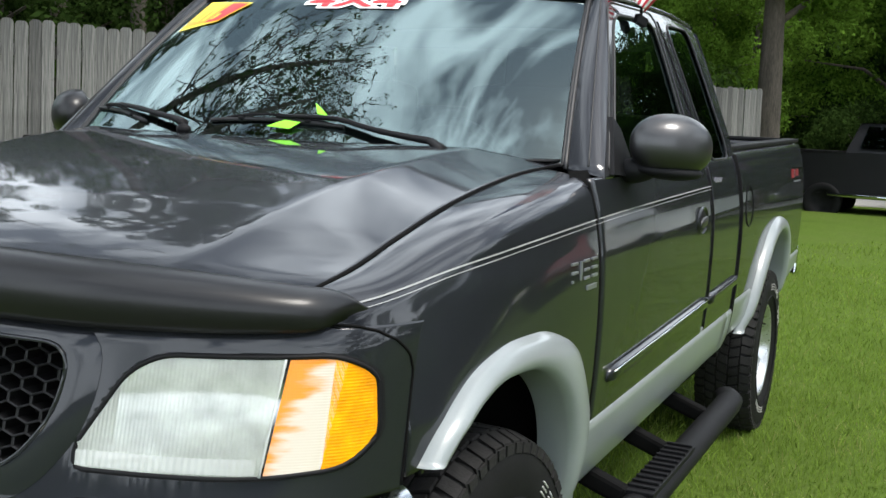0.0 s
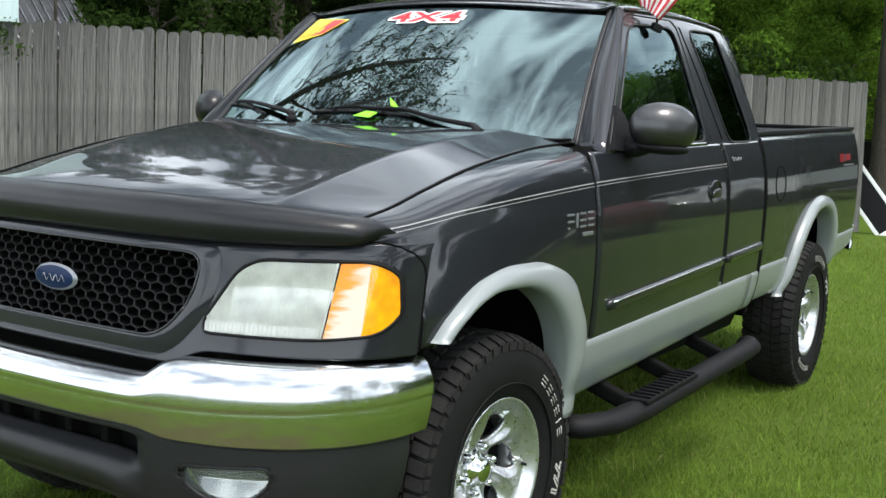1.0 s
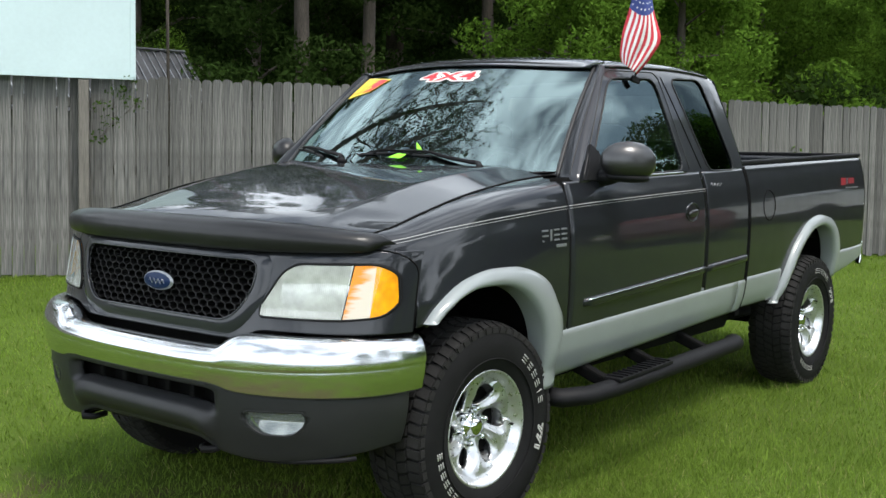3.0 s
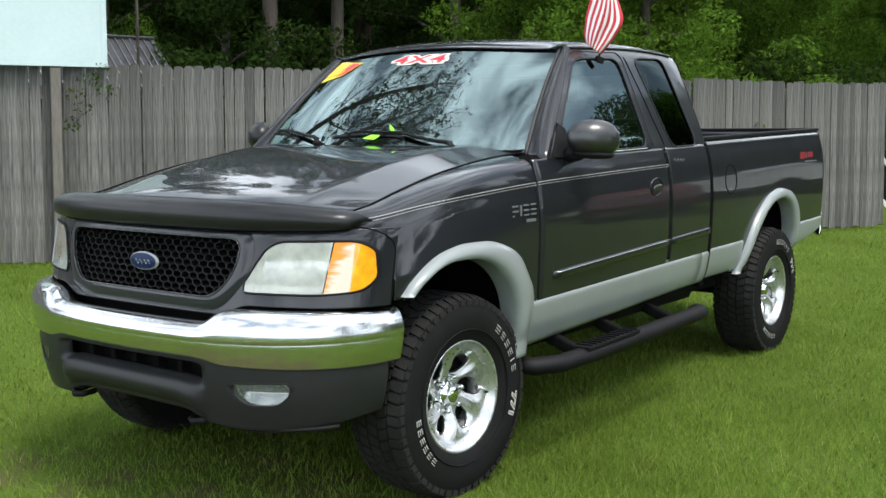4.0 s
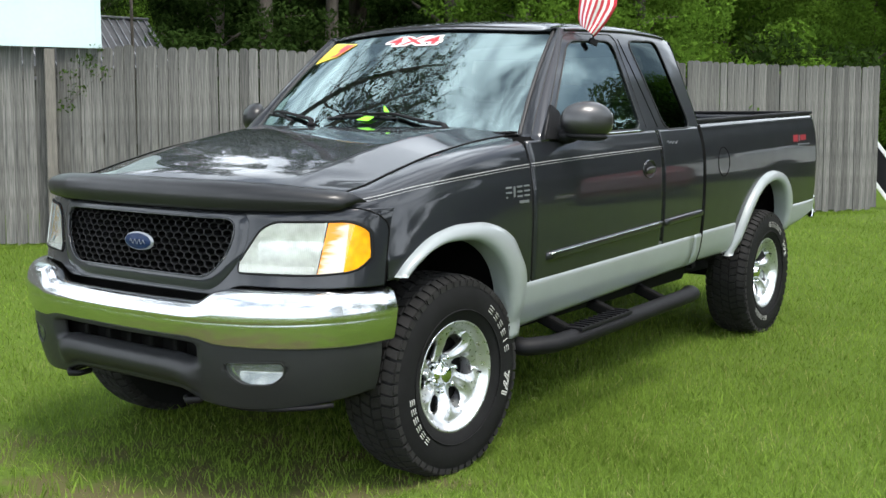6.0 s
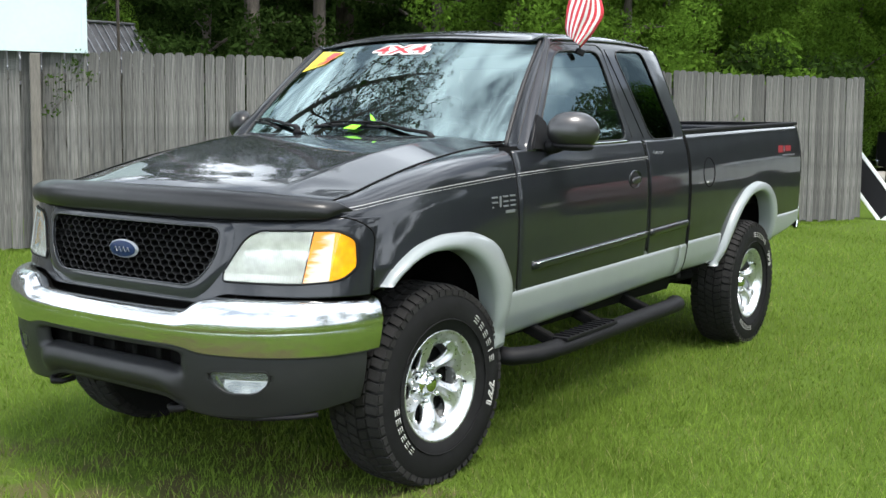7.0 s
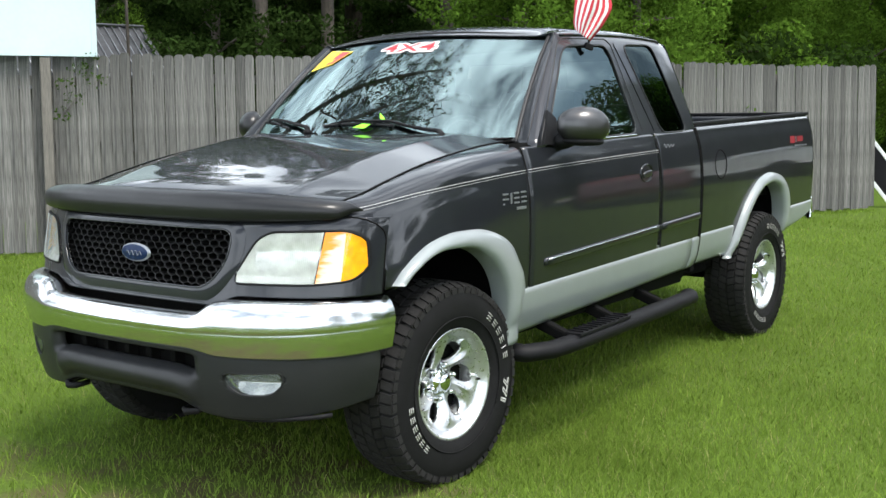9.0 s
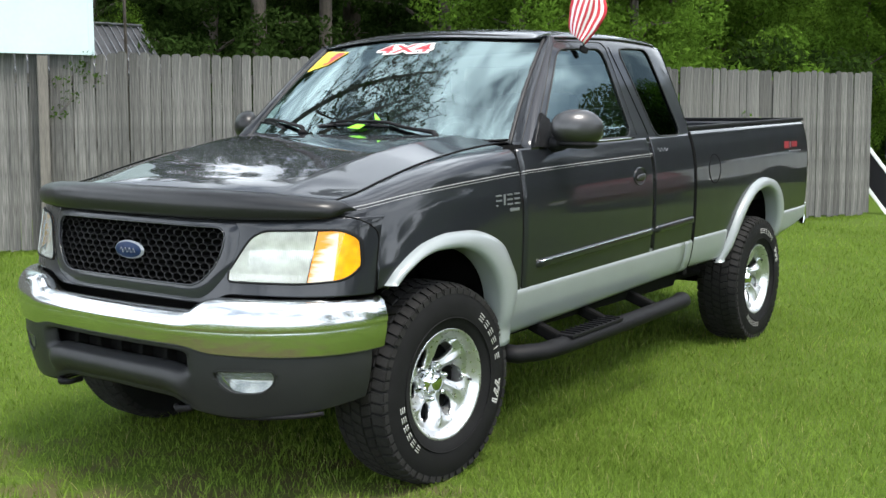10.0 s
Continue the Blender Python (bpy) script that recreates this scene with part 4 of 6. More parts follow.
    # body side moulding with a bright insert
    mz = lambda y: 0.828 + 0.041 * (y - 0.64)
    for y0, y1 in ((0.636, 1.822), (1.850, 2.345)):
        ys = lin(y0, y1, 24)
        verts, faces = [], []
        sec = [(-0.020, 0.0), (-0.019, 0.010), (-0.012, 0.016), (0.012, 0.016), (0.019, 0.010), (0.020, 0.0)]
        for i, y in enumerate(ys):
            for dz, dx in sec:
                e = 0.35 if i in (0, len(ys) - 1) else 1.0
                verts.append((sx * (side_x(y, mz(y) + dz) + dx * e), y, mz(y) + dz * (0.75 if e < 1 else 1)))
        for i in range(len(ys) - 1):
            for j in range(5):
                q = (i * 6 + j, (i + 1) * 6 + j, (i + 1) * 6 + j + 1, i * 6 + j + 1)
                faces.append(q if sx > 0 else q[::-1])
        faces += [tuple(range(6)), tuple((len(ys) - 1) * 6 + j for j in range(6))]
        mould = mesh_part("side_moulding", verts, faces, M_PAINT, truck, "body-coloured door moulding with bright insert")
        if y0 > 1:
            continue
        tube("bright_insert", [(sx * (side_x(y, mz(y) + 0.013) + 0.0155), y, mz(y) + 0.013) for y in lin(y0 + 0.015, y1 - 0.01, 16)], 0.0028, M_CHROME, mould, 6)
    # pinstripes
    sz = curve([-0.50, -0.2, 0.1, 0.517, 1.2, 1.84], [1.142, 1.183, 1.210, 1.237, 1.260, 1.277])
    for y0, y1 in ((-0.49, 0.508), (0.526, 1.826)):
        for dz, h in ((0.007, 0.0030), (-0.003, 0.0016)):
            sheet("pinstripe", lambda u, v: (sx * (side_x(u, sz(u) + dz + v) + 0.0025), u, sz(u) + dz + v), lin(y0, y1, 30), [0, h], M_STRIPE, truck, flip=sx < 0, label="pale double pinstripe")


# cab above the belt: pillars, frames and roof in one pressed shell
WIN_F = rounded([(0.735, 1.362), (1.648, 1.378), (1.595, 1.828), (1.145, 1.808)], 0.07)
WIN_R = rounded([(1.925, 1.374), (2.245, 1.378), (2.125, 1.850), (1.768, 1.838)], 0.06)


def cab_profile(s):
    """s from 0 at the belt to 1 on the roof's middle line: half-width, height, before the roof's lift."""
    return CABX(s), CABZ(s)


CABX = curve([0, 0.06, 0.16, 0.30, 0.42, 0.50, 0.54, 0.575, 0.62, 0.70, 0.82, 0.91, 1.0], [0.9475, 0.925, 0.889, 0.845, 0.806, 0.782, 0.766, 0.742, 0.690, 0.55, 0.30, 0.15, 0.0])
CABZ = curve([0, 0.06, 0.16, 0.30, 0.42, 0.50, 0.54, 0.575, 0.62, 0.70, 0.82, 0.91, 1.0], [1.335, 1.405, 1.510, 1.638, 1.745, 1.808, 1.842, 1.868, 1.888, 1.904, 1.9185, 1.9225, 1.9233])


def cab_front_y(s):
    x, z = cab_profile(s)
    if s < 0.56:
        t = (z - 1.362) / (1.856 - 1.362)
        return 0.655 + 0.495 * max(t, -0.02)
    u = min(x / 0.702, 1.06)
    return 0.976 + 0.135 * u ** 2.2 + 0.022 * min(u, 1.0) ** 6


def cab_point(u, s, sx):
    y0 = cab_front_y(s)
    y1 = 2.365 - 0.03 * min(s / 0.5, 1) - 0.035 * max((s - 0.5) / 0.5, 0)
    y = y0 + (y1 - y0) * u
    x, z = cab_profile(s)
    k = min(max((z - 1.45) / 0.4, 0.0), 1.0)
    z += roof_lift(y) * k + RAKE * (y - 0.5) * (1 - k)
    if s > 0.56:
        # the roof rolls down to the windscreen and to the back edge
        a = max(0.0, 1 - (y - y0) / 0.24)
        b = max(0.0, 1 - (y1 - y) / 0.14)
        front = cab_profile(s)[1] + roof_lift(y0)
        z += (1.883 + 0.019 * min(x / 0.702, 1.0) ** 6 - 0.040 * min(x / 0.702, 1.0) ** 2 - front) * a * a * sstep0(0.56, 0.64, s) - 0.022 * b * b
    return (sx * x, y, z)


def shell_x(y, z):
    """Half-width of the cab's side above the belt."""
    k = min(max((z - 1.45) / 0.4, 0.0), 1.0)
    z0 = z - roof_lift(y) * k - RAKE * (y - 0.5) * (1 - k)
    lo_s, hi_s = 0.0, 0.60
    for _ in range(24):
        m = (lo_s + hi_s) / 2
        if CABZ(m) < z0:
            lo_s = m
        else:
            hi_s = m
    return CABX(lo_s)


def shell_keep(u, q, c):
    return abs(q) < 0.44 or not (inside(WIN_F, c[1], c[2]) or inside(WIN_R, c[1], c[2]))


half = [s - 1 for s in lin(0, 0.575, 86) + lin(0.583, 1, 32)]
sheet("cab_shell", lambda u, q: cab_point(u, 1 - abs(q), 1 if q < 0 else -1), lin(0, 1, 190), half + [-q for q in half[-2::-1]], M_PAINT, truck, thick=0.005, keep=shell_keep)
for sx in (1, -1):
    for nm, poly, mm, lab in (("door_window", WIN_F, M_GLASS, "clear door glass"), ("quarter_window", WIN_R, M_TINT, "dark tinted quarter glass")):
        ring = resample(poly, 90)
        tube("window_seal", [(sx * (shell_x(y, z) + 0.001), y, z) for y, z in ring], 0.0042, M_SEAL, truck, 6, True, "black rubber window seal")
        ymin, ymax = min(p[0] for p in poly) - 0.01, max(p[0] for p in poly) + 0.01
        zmin, zmax = min(p[1] for p in poly) - 0.005, max(p[1] for p in poly) + 0.005
        big = [(y + (y - (ymin + ymax) / 2) * 0.02, z + (z - (zmin + zmax) / 2) * 0.02) for y, z in poly]
        pane = sheet(nm, lambda u, v: (sx * (shell_x(u, v) - 0.006), u, v), lin(ymin, ymax, 60), lin(zmin, zmax, 50), mm, truck, flip=sx < 0, label=lab,
                     keep=lambda u, v, c: inside(big, u, v))
    # bright line under the front window, and the door shut lines above the belt
    tube("belt_moulding", [(sx * (shell_x(y, 1.352 + 0.022 * (y - 0.8)) + 0.003), y, 1.352 + 0.022 * (y - 0.8)) for y in lin(0.79, 1.66, 20)], 0.0045, M_CHROME, truck, 6, label="bright belt strip")
    tube("door_shut_line", [(sx * (shell_x(1.838 - 0.30 * max(t, 0) * 0.55, 1.385 + 0.455 * t) - 0.0005), 1.838 - 0.165 * max(t, 0), 1.385 + 0.455 * t) for t in lin(0, 1, 24)], 0.004, M_DARK, truck, 6)
    # the pressed edge of the door frame round the window
    frame_edge = [(0.690, 1.362), (0.800, 1.485), (1.110, 1.826), (1.165, 1.846), (1.600, 1.860), (1.640, 1.835), (1.705, 1.385)]
    tube("door_frame_edge", [(sx * (shell_x(y, z) + 0.0005), y, z) for y, z in resample(frame_edge, 80, False)], 0.0032, M_SEAL, truck, 6)
    # drip rail above the doors
    tube("drip_rail", [(sx * (CABX(0.555) + 0.004), y, CABZ(0.555) + roof_lift(y) + 0.002) for y in lin(1.16, 2.26, 30)], 0.007, M_PAINT, truck, 6)
# back wall of the cab
def back_wall(u, v):
    s = 0.60 * v if v < 0.75 else 0.45 + (v - 0.75) / 0.25 * 0.5
    x, z = cab_profile(min(s, 0.95))
    return (x * (2 * u - 1), 2.352 - 0.03 * v, z + RAKE * 1.8 * (1 - v) + 0.015 * v)


sheet("cab_back", back_wall, lin(0, 1, 16), lin(0, 1, 20), M_PAINT, truck,
      keep=lambda u, v, c: not (abs(c[0]) < 0.55 and 1.46 < c[2] < 1.80))
sheet("back_window", lambda u, v: (1.14 * (u - 0.5), 2.330, 1.45 + 0.36 * v), lin(0, 1, 4), lin(0, 1, 4), M_TINT, truck, label="tinted rear glass")
box("cab_back_lower", (1.885, 0.05, 0.80), (0, 2.362, 0.97), M_DARK, truck, 0.01)


# windscreen
def screen(u, v):
    """u across from -1 to 1, v from the base to the top."""
    a = abs(u)
    bx, by, bz = 0.828, 0.470 + 0.180 * a ** 2.2, 1.392 - 0.022 * a ** 2
    tx, ty, tz = 0.702, 1.015 + 0.135 * a ** 2.2, 1.896 - 0.040 * a ** 2
    x, y, z = u * (bx + (tx - bx) * v), by + (ty - by) * v, bz + (tz - bz) * v
    k = 0.022 * 4 * v * (1 - v)
    return (x, y - k * 0.72, z + k * 0.69)


def screen_at(x, z, lift=0.003):
    """A place on the windscreen, given its x and z, lifted off the glass."""
    lo_v, hi_v = 0.0, 1.0
    for _ in range(30):
        m = (lo_v + hi_v) / 2
        p = screen(x / (0.828 - 0.126 * m), m)
        if p[2] < z:
            lo_v = m
        else:
            hi_v = m
    p = screen(x / (0.828 - 0.126 * lo_v), lo_v)
    return Vector((x, p[1] - lift * 0.72, p[2] + lift * 0.69))


sheet("windscreen", screen, lin(-1, 1, 60), lin(0, 1, 36), M_WS, truck, label="clear laminated windscreen reflecting the sky")
tube("windscreen_seal", [screen(u, 1.005) for u in lin(-1, 1, 40)] + [screen(1, v) for v in lin(0.98, 0, 24)] + [screen(u, -0.005) for u in lin(1, -1, 40)] + [screen(-1, v) for v in lin(0, 0.98, 24)],
     0.006, M_SEAL, truck, 6, True, "black rubber windscreen seal")


# windscreen pillars: from the door frame's edge to the glass
for sx in (1, -1):
    def pillar(t, v, sx=sx):
        a = Vector(cab_point(0.0, 0.575 * t, sx))
        b = Vector(screen(sx, min(max((a.z - 1.372) / (1.856 - 1.372), -0.03), 1.0)))
        b = b + Vector((sx * 0.004, 0.004, 0.002))
        k = math.sin(math.pi * min(v * 1.05, 1.0)) ** 0.8
        return a.lerp(b, v) + Vector((sx * 0.45, -0.80, 0.25)) * (0.016 * k)
    sheet("windscreen_pillar", pillar, lin(0, 1, 40), lin(0, 1, 14), M_PAINT, truck, flip=sx > 0)
    tube("pillar_trim", [Vector(pillar(t, 0.97)) + Vector((0, -0.002, 0.002)) for t in lin(0.02, 0.98, 30)], 0.007, M_SEAL, truck, 6, label="black windscreen side trim")
    tube("pillar_gutter", [Vector(pillar(t, 0.42)) + Vector((0, -0.001, 0)) for t in lin(0.04, 1, 30)], 0.003, M_SEAL, truck, 5)

# roof header above the glass
for sx in (1, -1):
    def header(s, v, sx=sx):
        a = Vector(cab_point(0.0, s, sx))
        w = min(abs(a.x) / 0.702, 1.0)
        b = Vector(screen(sx * w, 1.0 - 0.045 * (1 - w ** 6))) + Vector((0, 0.004, 0.001))
        return a.lerp(b, v) + Vector((0, -0.5, 0.8)) * (0.006 * math.sin(math.pi * v))
    sheet("roof_header", header, lin(0.555, 1, 40), lin(0, 1, 6), M_PAINT, truck, flip=sx > 0)

# hood
hood_rear = lambda x: 0.395 + 0.215 * (abs(x) / 0.84) ** 2.4
plan_y = curve([0, 0.3, 0.5, 0.61, 0.72, 0.81, 0.88, 0.925, 0.95, 0.960], [-0.800, -0.795, -0.777, -0.748, -0.705, -0.655, -0.595, -0.530, -0.465, -0.430])


def fascia_y(x, z):
    x = min(abs(x), 0.960)
    y = plan_y(x) + 0.20 * (z - 0.95)
    if z > 1.085:
        y += 3.0 * (z - 1.085) ** 2 * 2.2
    return y


def sstep(a, b, x):
    t = min(max((x - a) / (b - a), 0.0), 1.0)
    return t * t * (3 - 2 * t)


def hood_point(u, v):
    """u across, v from the nose to the cowl."""
    xn = u * 0.80
    y0 = fascia_y(xn, 1.13) + 0.030
    y1 = hood_rear(u * 0.84)
    y = y0 + (y1 - y0) * v
    xg = gap_x(y) - 0.004
    x = u * xg
    zg = gap_z(y)
    crown = 0.012 * (1 - u * u)
    crease = 0.66 + 0.11 * v
    t = (1 - abs(u)) / (1 - crease)
    dome = 0.038 * (t if t < 0.96 else 0.96 + 0.04 * (1 - math.exp(-(t - 0.96) / 0.04))) * sstep(-0.02, 0.30, v)
    z = zg + crown + dome
    nose = max(0.0, 1 - (y - y0) / 0.16)
    z -= 0.040 * nose * nose + 0.006 * nose
    return (x, y, z)


sheet("hood", hood_point, [-1, -0.985] + lin(-0.97, 0.97, 140) + [0.985, 1], lin(0, 1, 70), M_PAINT, truck, flip=False, thick=0.006)

for sx in (1, -1):
    tube("hood_gap", [(sx * (gap_x(y) - 0.002), y, gap_z(y) + 0.0005) for y in lin(-0.60, 0.60, 40)], 0.0042, M_DARK, truck, 6)

    # dark joints between the panels, and the seam that rounds the lamp
    for y, r, z0, z1 in ((0.5168, 0.0040, 0.74, 1.335), (1.8368, 0.0040, 0.78, 1.345), (2.364, 0.0125, 0.62, 1.390)):
        tube("panel_joint", [(sx * (side_x(y, z) - 0.35 * r), y, z) for z in lin(z0, z1, 24)], r, M_DARK, truck, 6)
    tube("lamp_seam", [(sx * x, fascia_y(x, z) - 0.001, z) for x, z in resample(rounded([(0.76, 1.128), (0.955, 1.128), (0.958, 0.845)], 0.09)[6:12] + [(0.958, 0.845)], 30, False)], 0.0028, M_DARK, truck, 6)

# cowl panel below the windscreen
sheet("cowl_panel", lambda u, v: (u * 0.82, hood_rear(u * 0.82) - 0.02 + (0.115 + 0.05 * (1 - abs(u))) * v, (gap_z(hood_rear(u * 0.82)) + 0.012) + 0.004 * v + 0.010 * (1 - u * u)),
      lin(-1, 1, 40), lin(0, 1, 6), M_BLACK, truck, label="black plastic cowl", thick=0.004)

# stone deflector along the nose of the hood
def deflector(u, v):
    x = u * 0.893
    a = abs(u)
    yb = fascia_y(min(abs(x), 0.90), 1.10) - 0.026
    ztop = 1.218 - 0.040 * a ** 4
    zbot = 1.110 + 0.012 * a ** 3
    e = math.sqrt(max(1 - (max(a - 0.95, 0) / 0.05) ** 2, 0.02))
    zm = (ztop + zbot) / 2 - 0.008
    z = zbot + (ztop - zbot) * math.sin(v * math.pi / 2) ** 0.9
    z = zm + (z - zm) * e
    y = yb - 0.020 * math.sin(v * math.pi) * e + 0.070 * v ** 1.7 + 0.03 * (1 - e)
    return (x, y, z)


sheet("hood_deflector", deflector, lin(-1, 1, 90), lin(0, 1, 16), M_SMOKE_DIMCAP, truck, flip=False, label="smoked plastic hood deflector", thick=0.007)

# ---- nose: painted fascia with grille and lamps ----
GRILLE = rounded([(-0.505, 1.080), (0.505, 1.080), (0.492, 0.965), (0.405, 0.862), (-0.405, 0.862), (-0.492, 0.965)], 0.06)
GRILLE_OUT = rounded([(-0.560, 1.112), (0.560, 1.112), (0.548, 0.945), (0.432, 0.808), (-0.432, 0.808), (-0.548, 0.945)], 0.08)
LAMP = {s: rounded([(s * 0.536, 0.887), (s * 0.532, 0.922), (s * 0.600, 1.045), (s * 0.650, 1.075), (s * 0.890, 1.080), (s * 0.930, 1.050), (s * 0.938, 0.940), (s * 0.912, 0.898), (s * 0.80, 0.886)], 0.06) for s in (1, -1)}


def on_fascia(x, z, d=0.0):
    return (x, fascia_y(x, z) - d, z)


xs_nose = [0.957 * math.sin(t * math.pi / 2) ** 0.9 for t in lin(0, 1, 130)]
xs_nose = [-x for x in xs_nose[:0:-1]] + xs_nose
nose_low = lambda x: 0.800 + 0.040 * sstep(0.42, 0.56, abs(x))
sheet("fascia", lambda u, v: on_fascia(u, nose_low(u) + (1.135 - 0.012 * sstep(0.84, 0.885, abs(u)) - nose_low(u)) * v), xs_nose, lin(0, 1, 70), M_PAINT, truck, flip=False, thick=0.004,
      keep=lambda u, v, c: not (inside(GRILLE, c[0], c[2]) or inside(LAMP[1], c[0], c[2]) or inside(LAMP[-1], c[0], c[2])))


def ring_loft(name, a, b, da, db, material, parent, n=120, mid=None, label=""):
    """A raised band on the fascia between two closed outlines."""
    ra, rb = resample(a, n), resample(b, n)
    rows = [(0.0, da), (0.5, (da + db) / 2 + (mid or 0)), (1.0, db)]
    verts, faces = [], []
    for (xa, za), (xb, zb) in zip(ra, rb):
        for t, d in rows:
            verts.append(on_fascia(xa + (xb - xa) * t, za + (zb - za) * t, d))
    k = len(rows)
    for i in range(n):
        j = (i + 1) % n
        for r in range(k - 1):
            faces.append((i * k + r, i * k + r + 1, j * k + r + 1, j * k + r))
    return mesh_part(name, verts, faces, material, parent, label)


grille = ring_loft("grille", GRILLE_OUT, GRILLE, 0.001, 0.010, M_PAINT, truck, mid=0.005, label="body-coloured grille surround")
tube("grille_lip", [on_fascia(x, z, 0.010) for x, z in resample(GRILLE, 120)], 0.004, M_PAINT, grille, 8, True)
# honeycomb insert
hv, hf = [], []
PX, PZ, WALL = 0.0465, 0.0235, 0.86
for r in range(-1, 12):
    for c in range(-12, 13):
        cx, cz = (c + (0.5 if r % 2 else 0)) * PX, 0.858 + r * PZ
        if not inside(GRILLE_OUT, cx, cz) or cz > 1.10:
            continue
        base = len(hv)
        for ring, (k, d) in enumerate(((1.0, -0.017), (WALL, -0.019), (WALL * 0.94, -0.055))):
            for q in range(6):
                an = math.pi / 6 + q * math.pi / 3
                hx = cx + math.cos(an) * PX * 0.577 * k
                hz = cz + math.sin(an) * PZ * 0.667 * k
                hv.append((hx, fascia_y(hx, hz) - d, hz))
        for ring in range(2):
            for q in range(6):
                a, b = base + ring * 6 + q, base + ring * 6 + (q + 1) % 6
                hf.append((a, b, b + 6, a + 6))
mesh_part("honeycomb", hv, hf, M_HONEY, grille, "black honeycomb grille insert", smooth=False)
sheet("grille_backing", lambda u, v: (u, fascia_y(u, v) + 0.075, v), lin(-0.54, 0.54, 20), lin(0.81, 1.11, 6), M_DARK, grille)


def oval(name, w, h, y, depth, material, parent, label=""):
    verts = [(w * math.cos(a), y, 0.970 + h * math.sin(a)) for a in [2 * math.pi * i / 40 for i in range(40)]]
    verts += [(w * 0.9 * math.cos(a), y - depth, 0.970 + h * 0.88 * math.sin(a)) for a in [2 * math.pi * i / 40 for i in range(40)]]
    verts += [(0, y - depth * 1.15, 0.970)]
    faces = [(i, (i + 1) % 40, 40 + (i + 1) % 40, 40 + i) for i in range(40)] + [(40 + i, 40 + (i + 1) % 40, 80) for i in range(40)]
    return mesh_part(name, verts, faces, material, parent, label)


emblem = oval("emblem", 0.088, 0.037, -0.806, 0.007, M_BADGE, truck, "blue oval emblem with chrome rim")
oval("emblem_field", 0.079, 0.032, -0.8125, 0.003, M_BLUE, emblem)
tube("emblem_script", [(-0.045 + 0.09 * t, -0.8165, 0.968 + 0.009 * math.sin(t * 23)) for t in lin(0, 1, 60)], 0.0012, M_BADGE, emblem, 5)

for s in (1, -1):
    lamp = ring_loft("headlight", [(x + (x - s * 0.73) * 0.022, z + (z - 0.98) * 0.045) for x, z in LAMP[s]], LAMP[s], 0.003, 0.005, M_BLACK, truck, 90, label="hazed headlight with amber corner lamp")
    z0, z1 = 0.885, 1.082
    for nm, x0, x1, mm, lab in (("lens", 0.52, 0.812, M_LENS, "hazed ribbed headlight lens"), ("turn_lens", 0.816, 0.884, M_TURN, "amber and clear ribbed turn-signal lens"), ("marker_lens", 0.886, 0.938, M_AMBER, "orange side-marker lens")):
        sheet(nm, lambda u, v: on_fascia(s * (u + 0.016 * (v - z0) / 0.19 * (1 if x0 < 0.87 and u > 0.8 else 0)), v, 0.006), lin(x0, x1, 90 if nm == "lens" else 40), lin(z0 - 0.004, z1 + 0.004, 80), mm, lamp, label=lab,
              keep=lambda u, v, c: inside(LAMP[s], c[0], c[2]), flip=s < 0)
    sheet("lens_band", lambda u, v: on_fascia(s * u, v, 0.0075), lin(0.535, 0.806, 40), lin(0.893, 0.918, 5), M_LENSBAND, lamp, label="frosted scalloped band", keep=lambda u, v, c: inside(LAMP[s], c[0], c[2]), flip=s < 0)
    tube("lens_bezel", [on_fascia(x, z, 0.005) for x, z in resample(LAMP[s], 90)], 0.0045, M_BLACK, lamp, 6, True)
    sheet("reflector", lambda u, v: (s * u, fascia_y(u, v) + 0.022 + 0.13 * max(1 - ((u - 0.67) / 0.17) ** 2 * 0.6 - ((v - 0.98) / 0.10) ** 2 * 0.4, 0.0), v), lin(0.52, 0.94, 24), lin(0.885, 1.08, 16), M_REFLECT, lamp)
    tube("lens_divider", [on_fascia(s * (0.813 + 0.014 * t), 0.890 + 0.186 * t, 0.008) for t in lin(0, 1, 8)], 0.0026, M_LENSBAND, lamp, 6)


# ---- chrome bumper ----
bump_y = lambda x: -0.957 + 0.62 * (1 - (1 - min(max(x, 0.0) / 0.9765, 0.9995) ** 3.2) ** 0.42)
BUMP_X = [0.975 * math.sin(t * math.pi / 2) ** 0.85 for t in lin(0, 1, 70)]
BUMP_X = [-x for x in BUMP_X[:0:-1]] + BUMP_X


def bump_frame(x):
    """A place on the bumper's plan line, and the way inward from it."""
    y = bump_y(abs(x))
    e = 0.004
    d = (bump_y(min(abs(x) + e, 0.975)) - bump_y(abs(x) - e)) / (min(abs(x) + e, 0.975) - abs(x) + e)
    n = Vector((-d, 1.0)).normalized()
    return y, Vector((n.x * (1 if x > 0 else -1), n.y))


bump_top = curve([0, 0.40, 0.44, 0.50, 0.54, 0.60, 0.975], [0.782, 0.784, 0.788, 0.822, 0.834, 0.837, 0.830])
bump_bot = curve([0, 0.38, 0.44, 0.52, 0.58, 0.975], [0.646, 0.648, 0.644, 0.630, 0.628, 0.622])


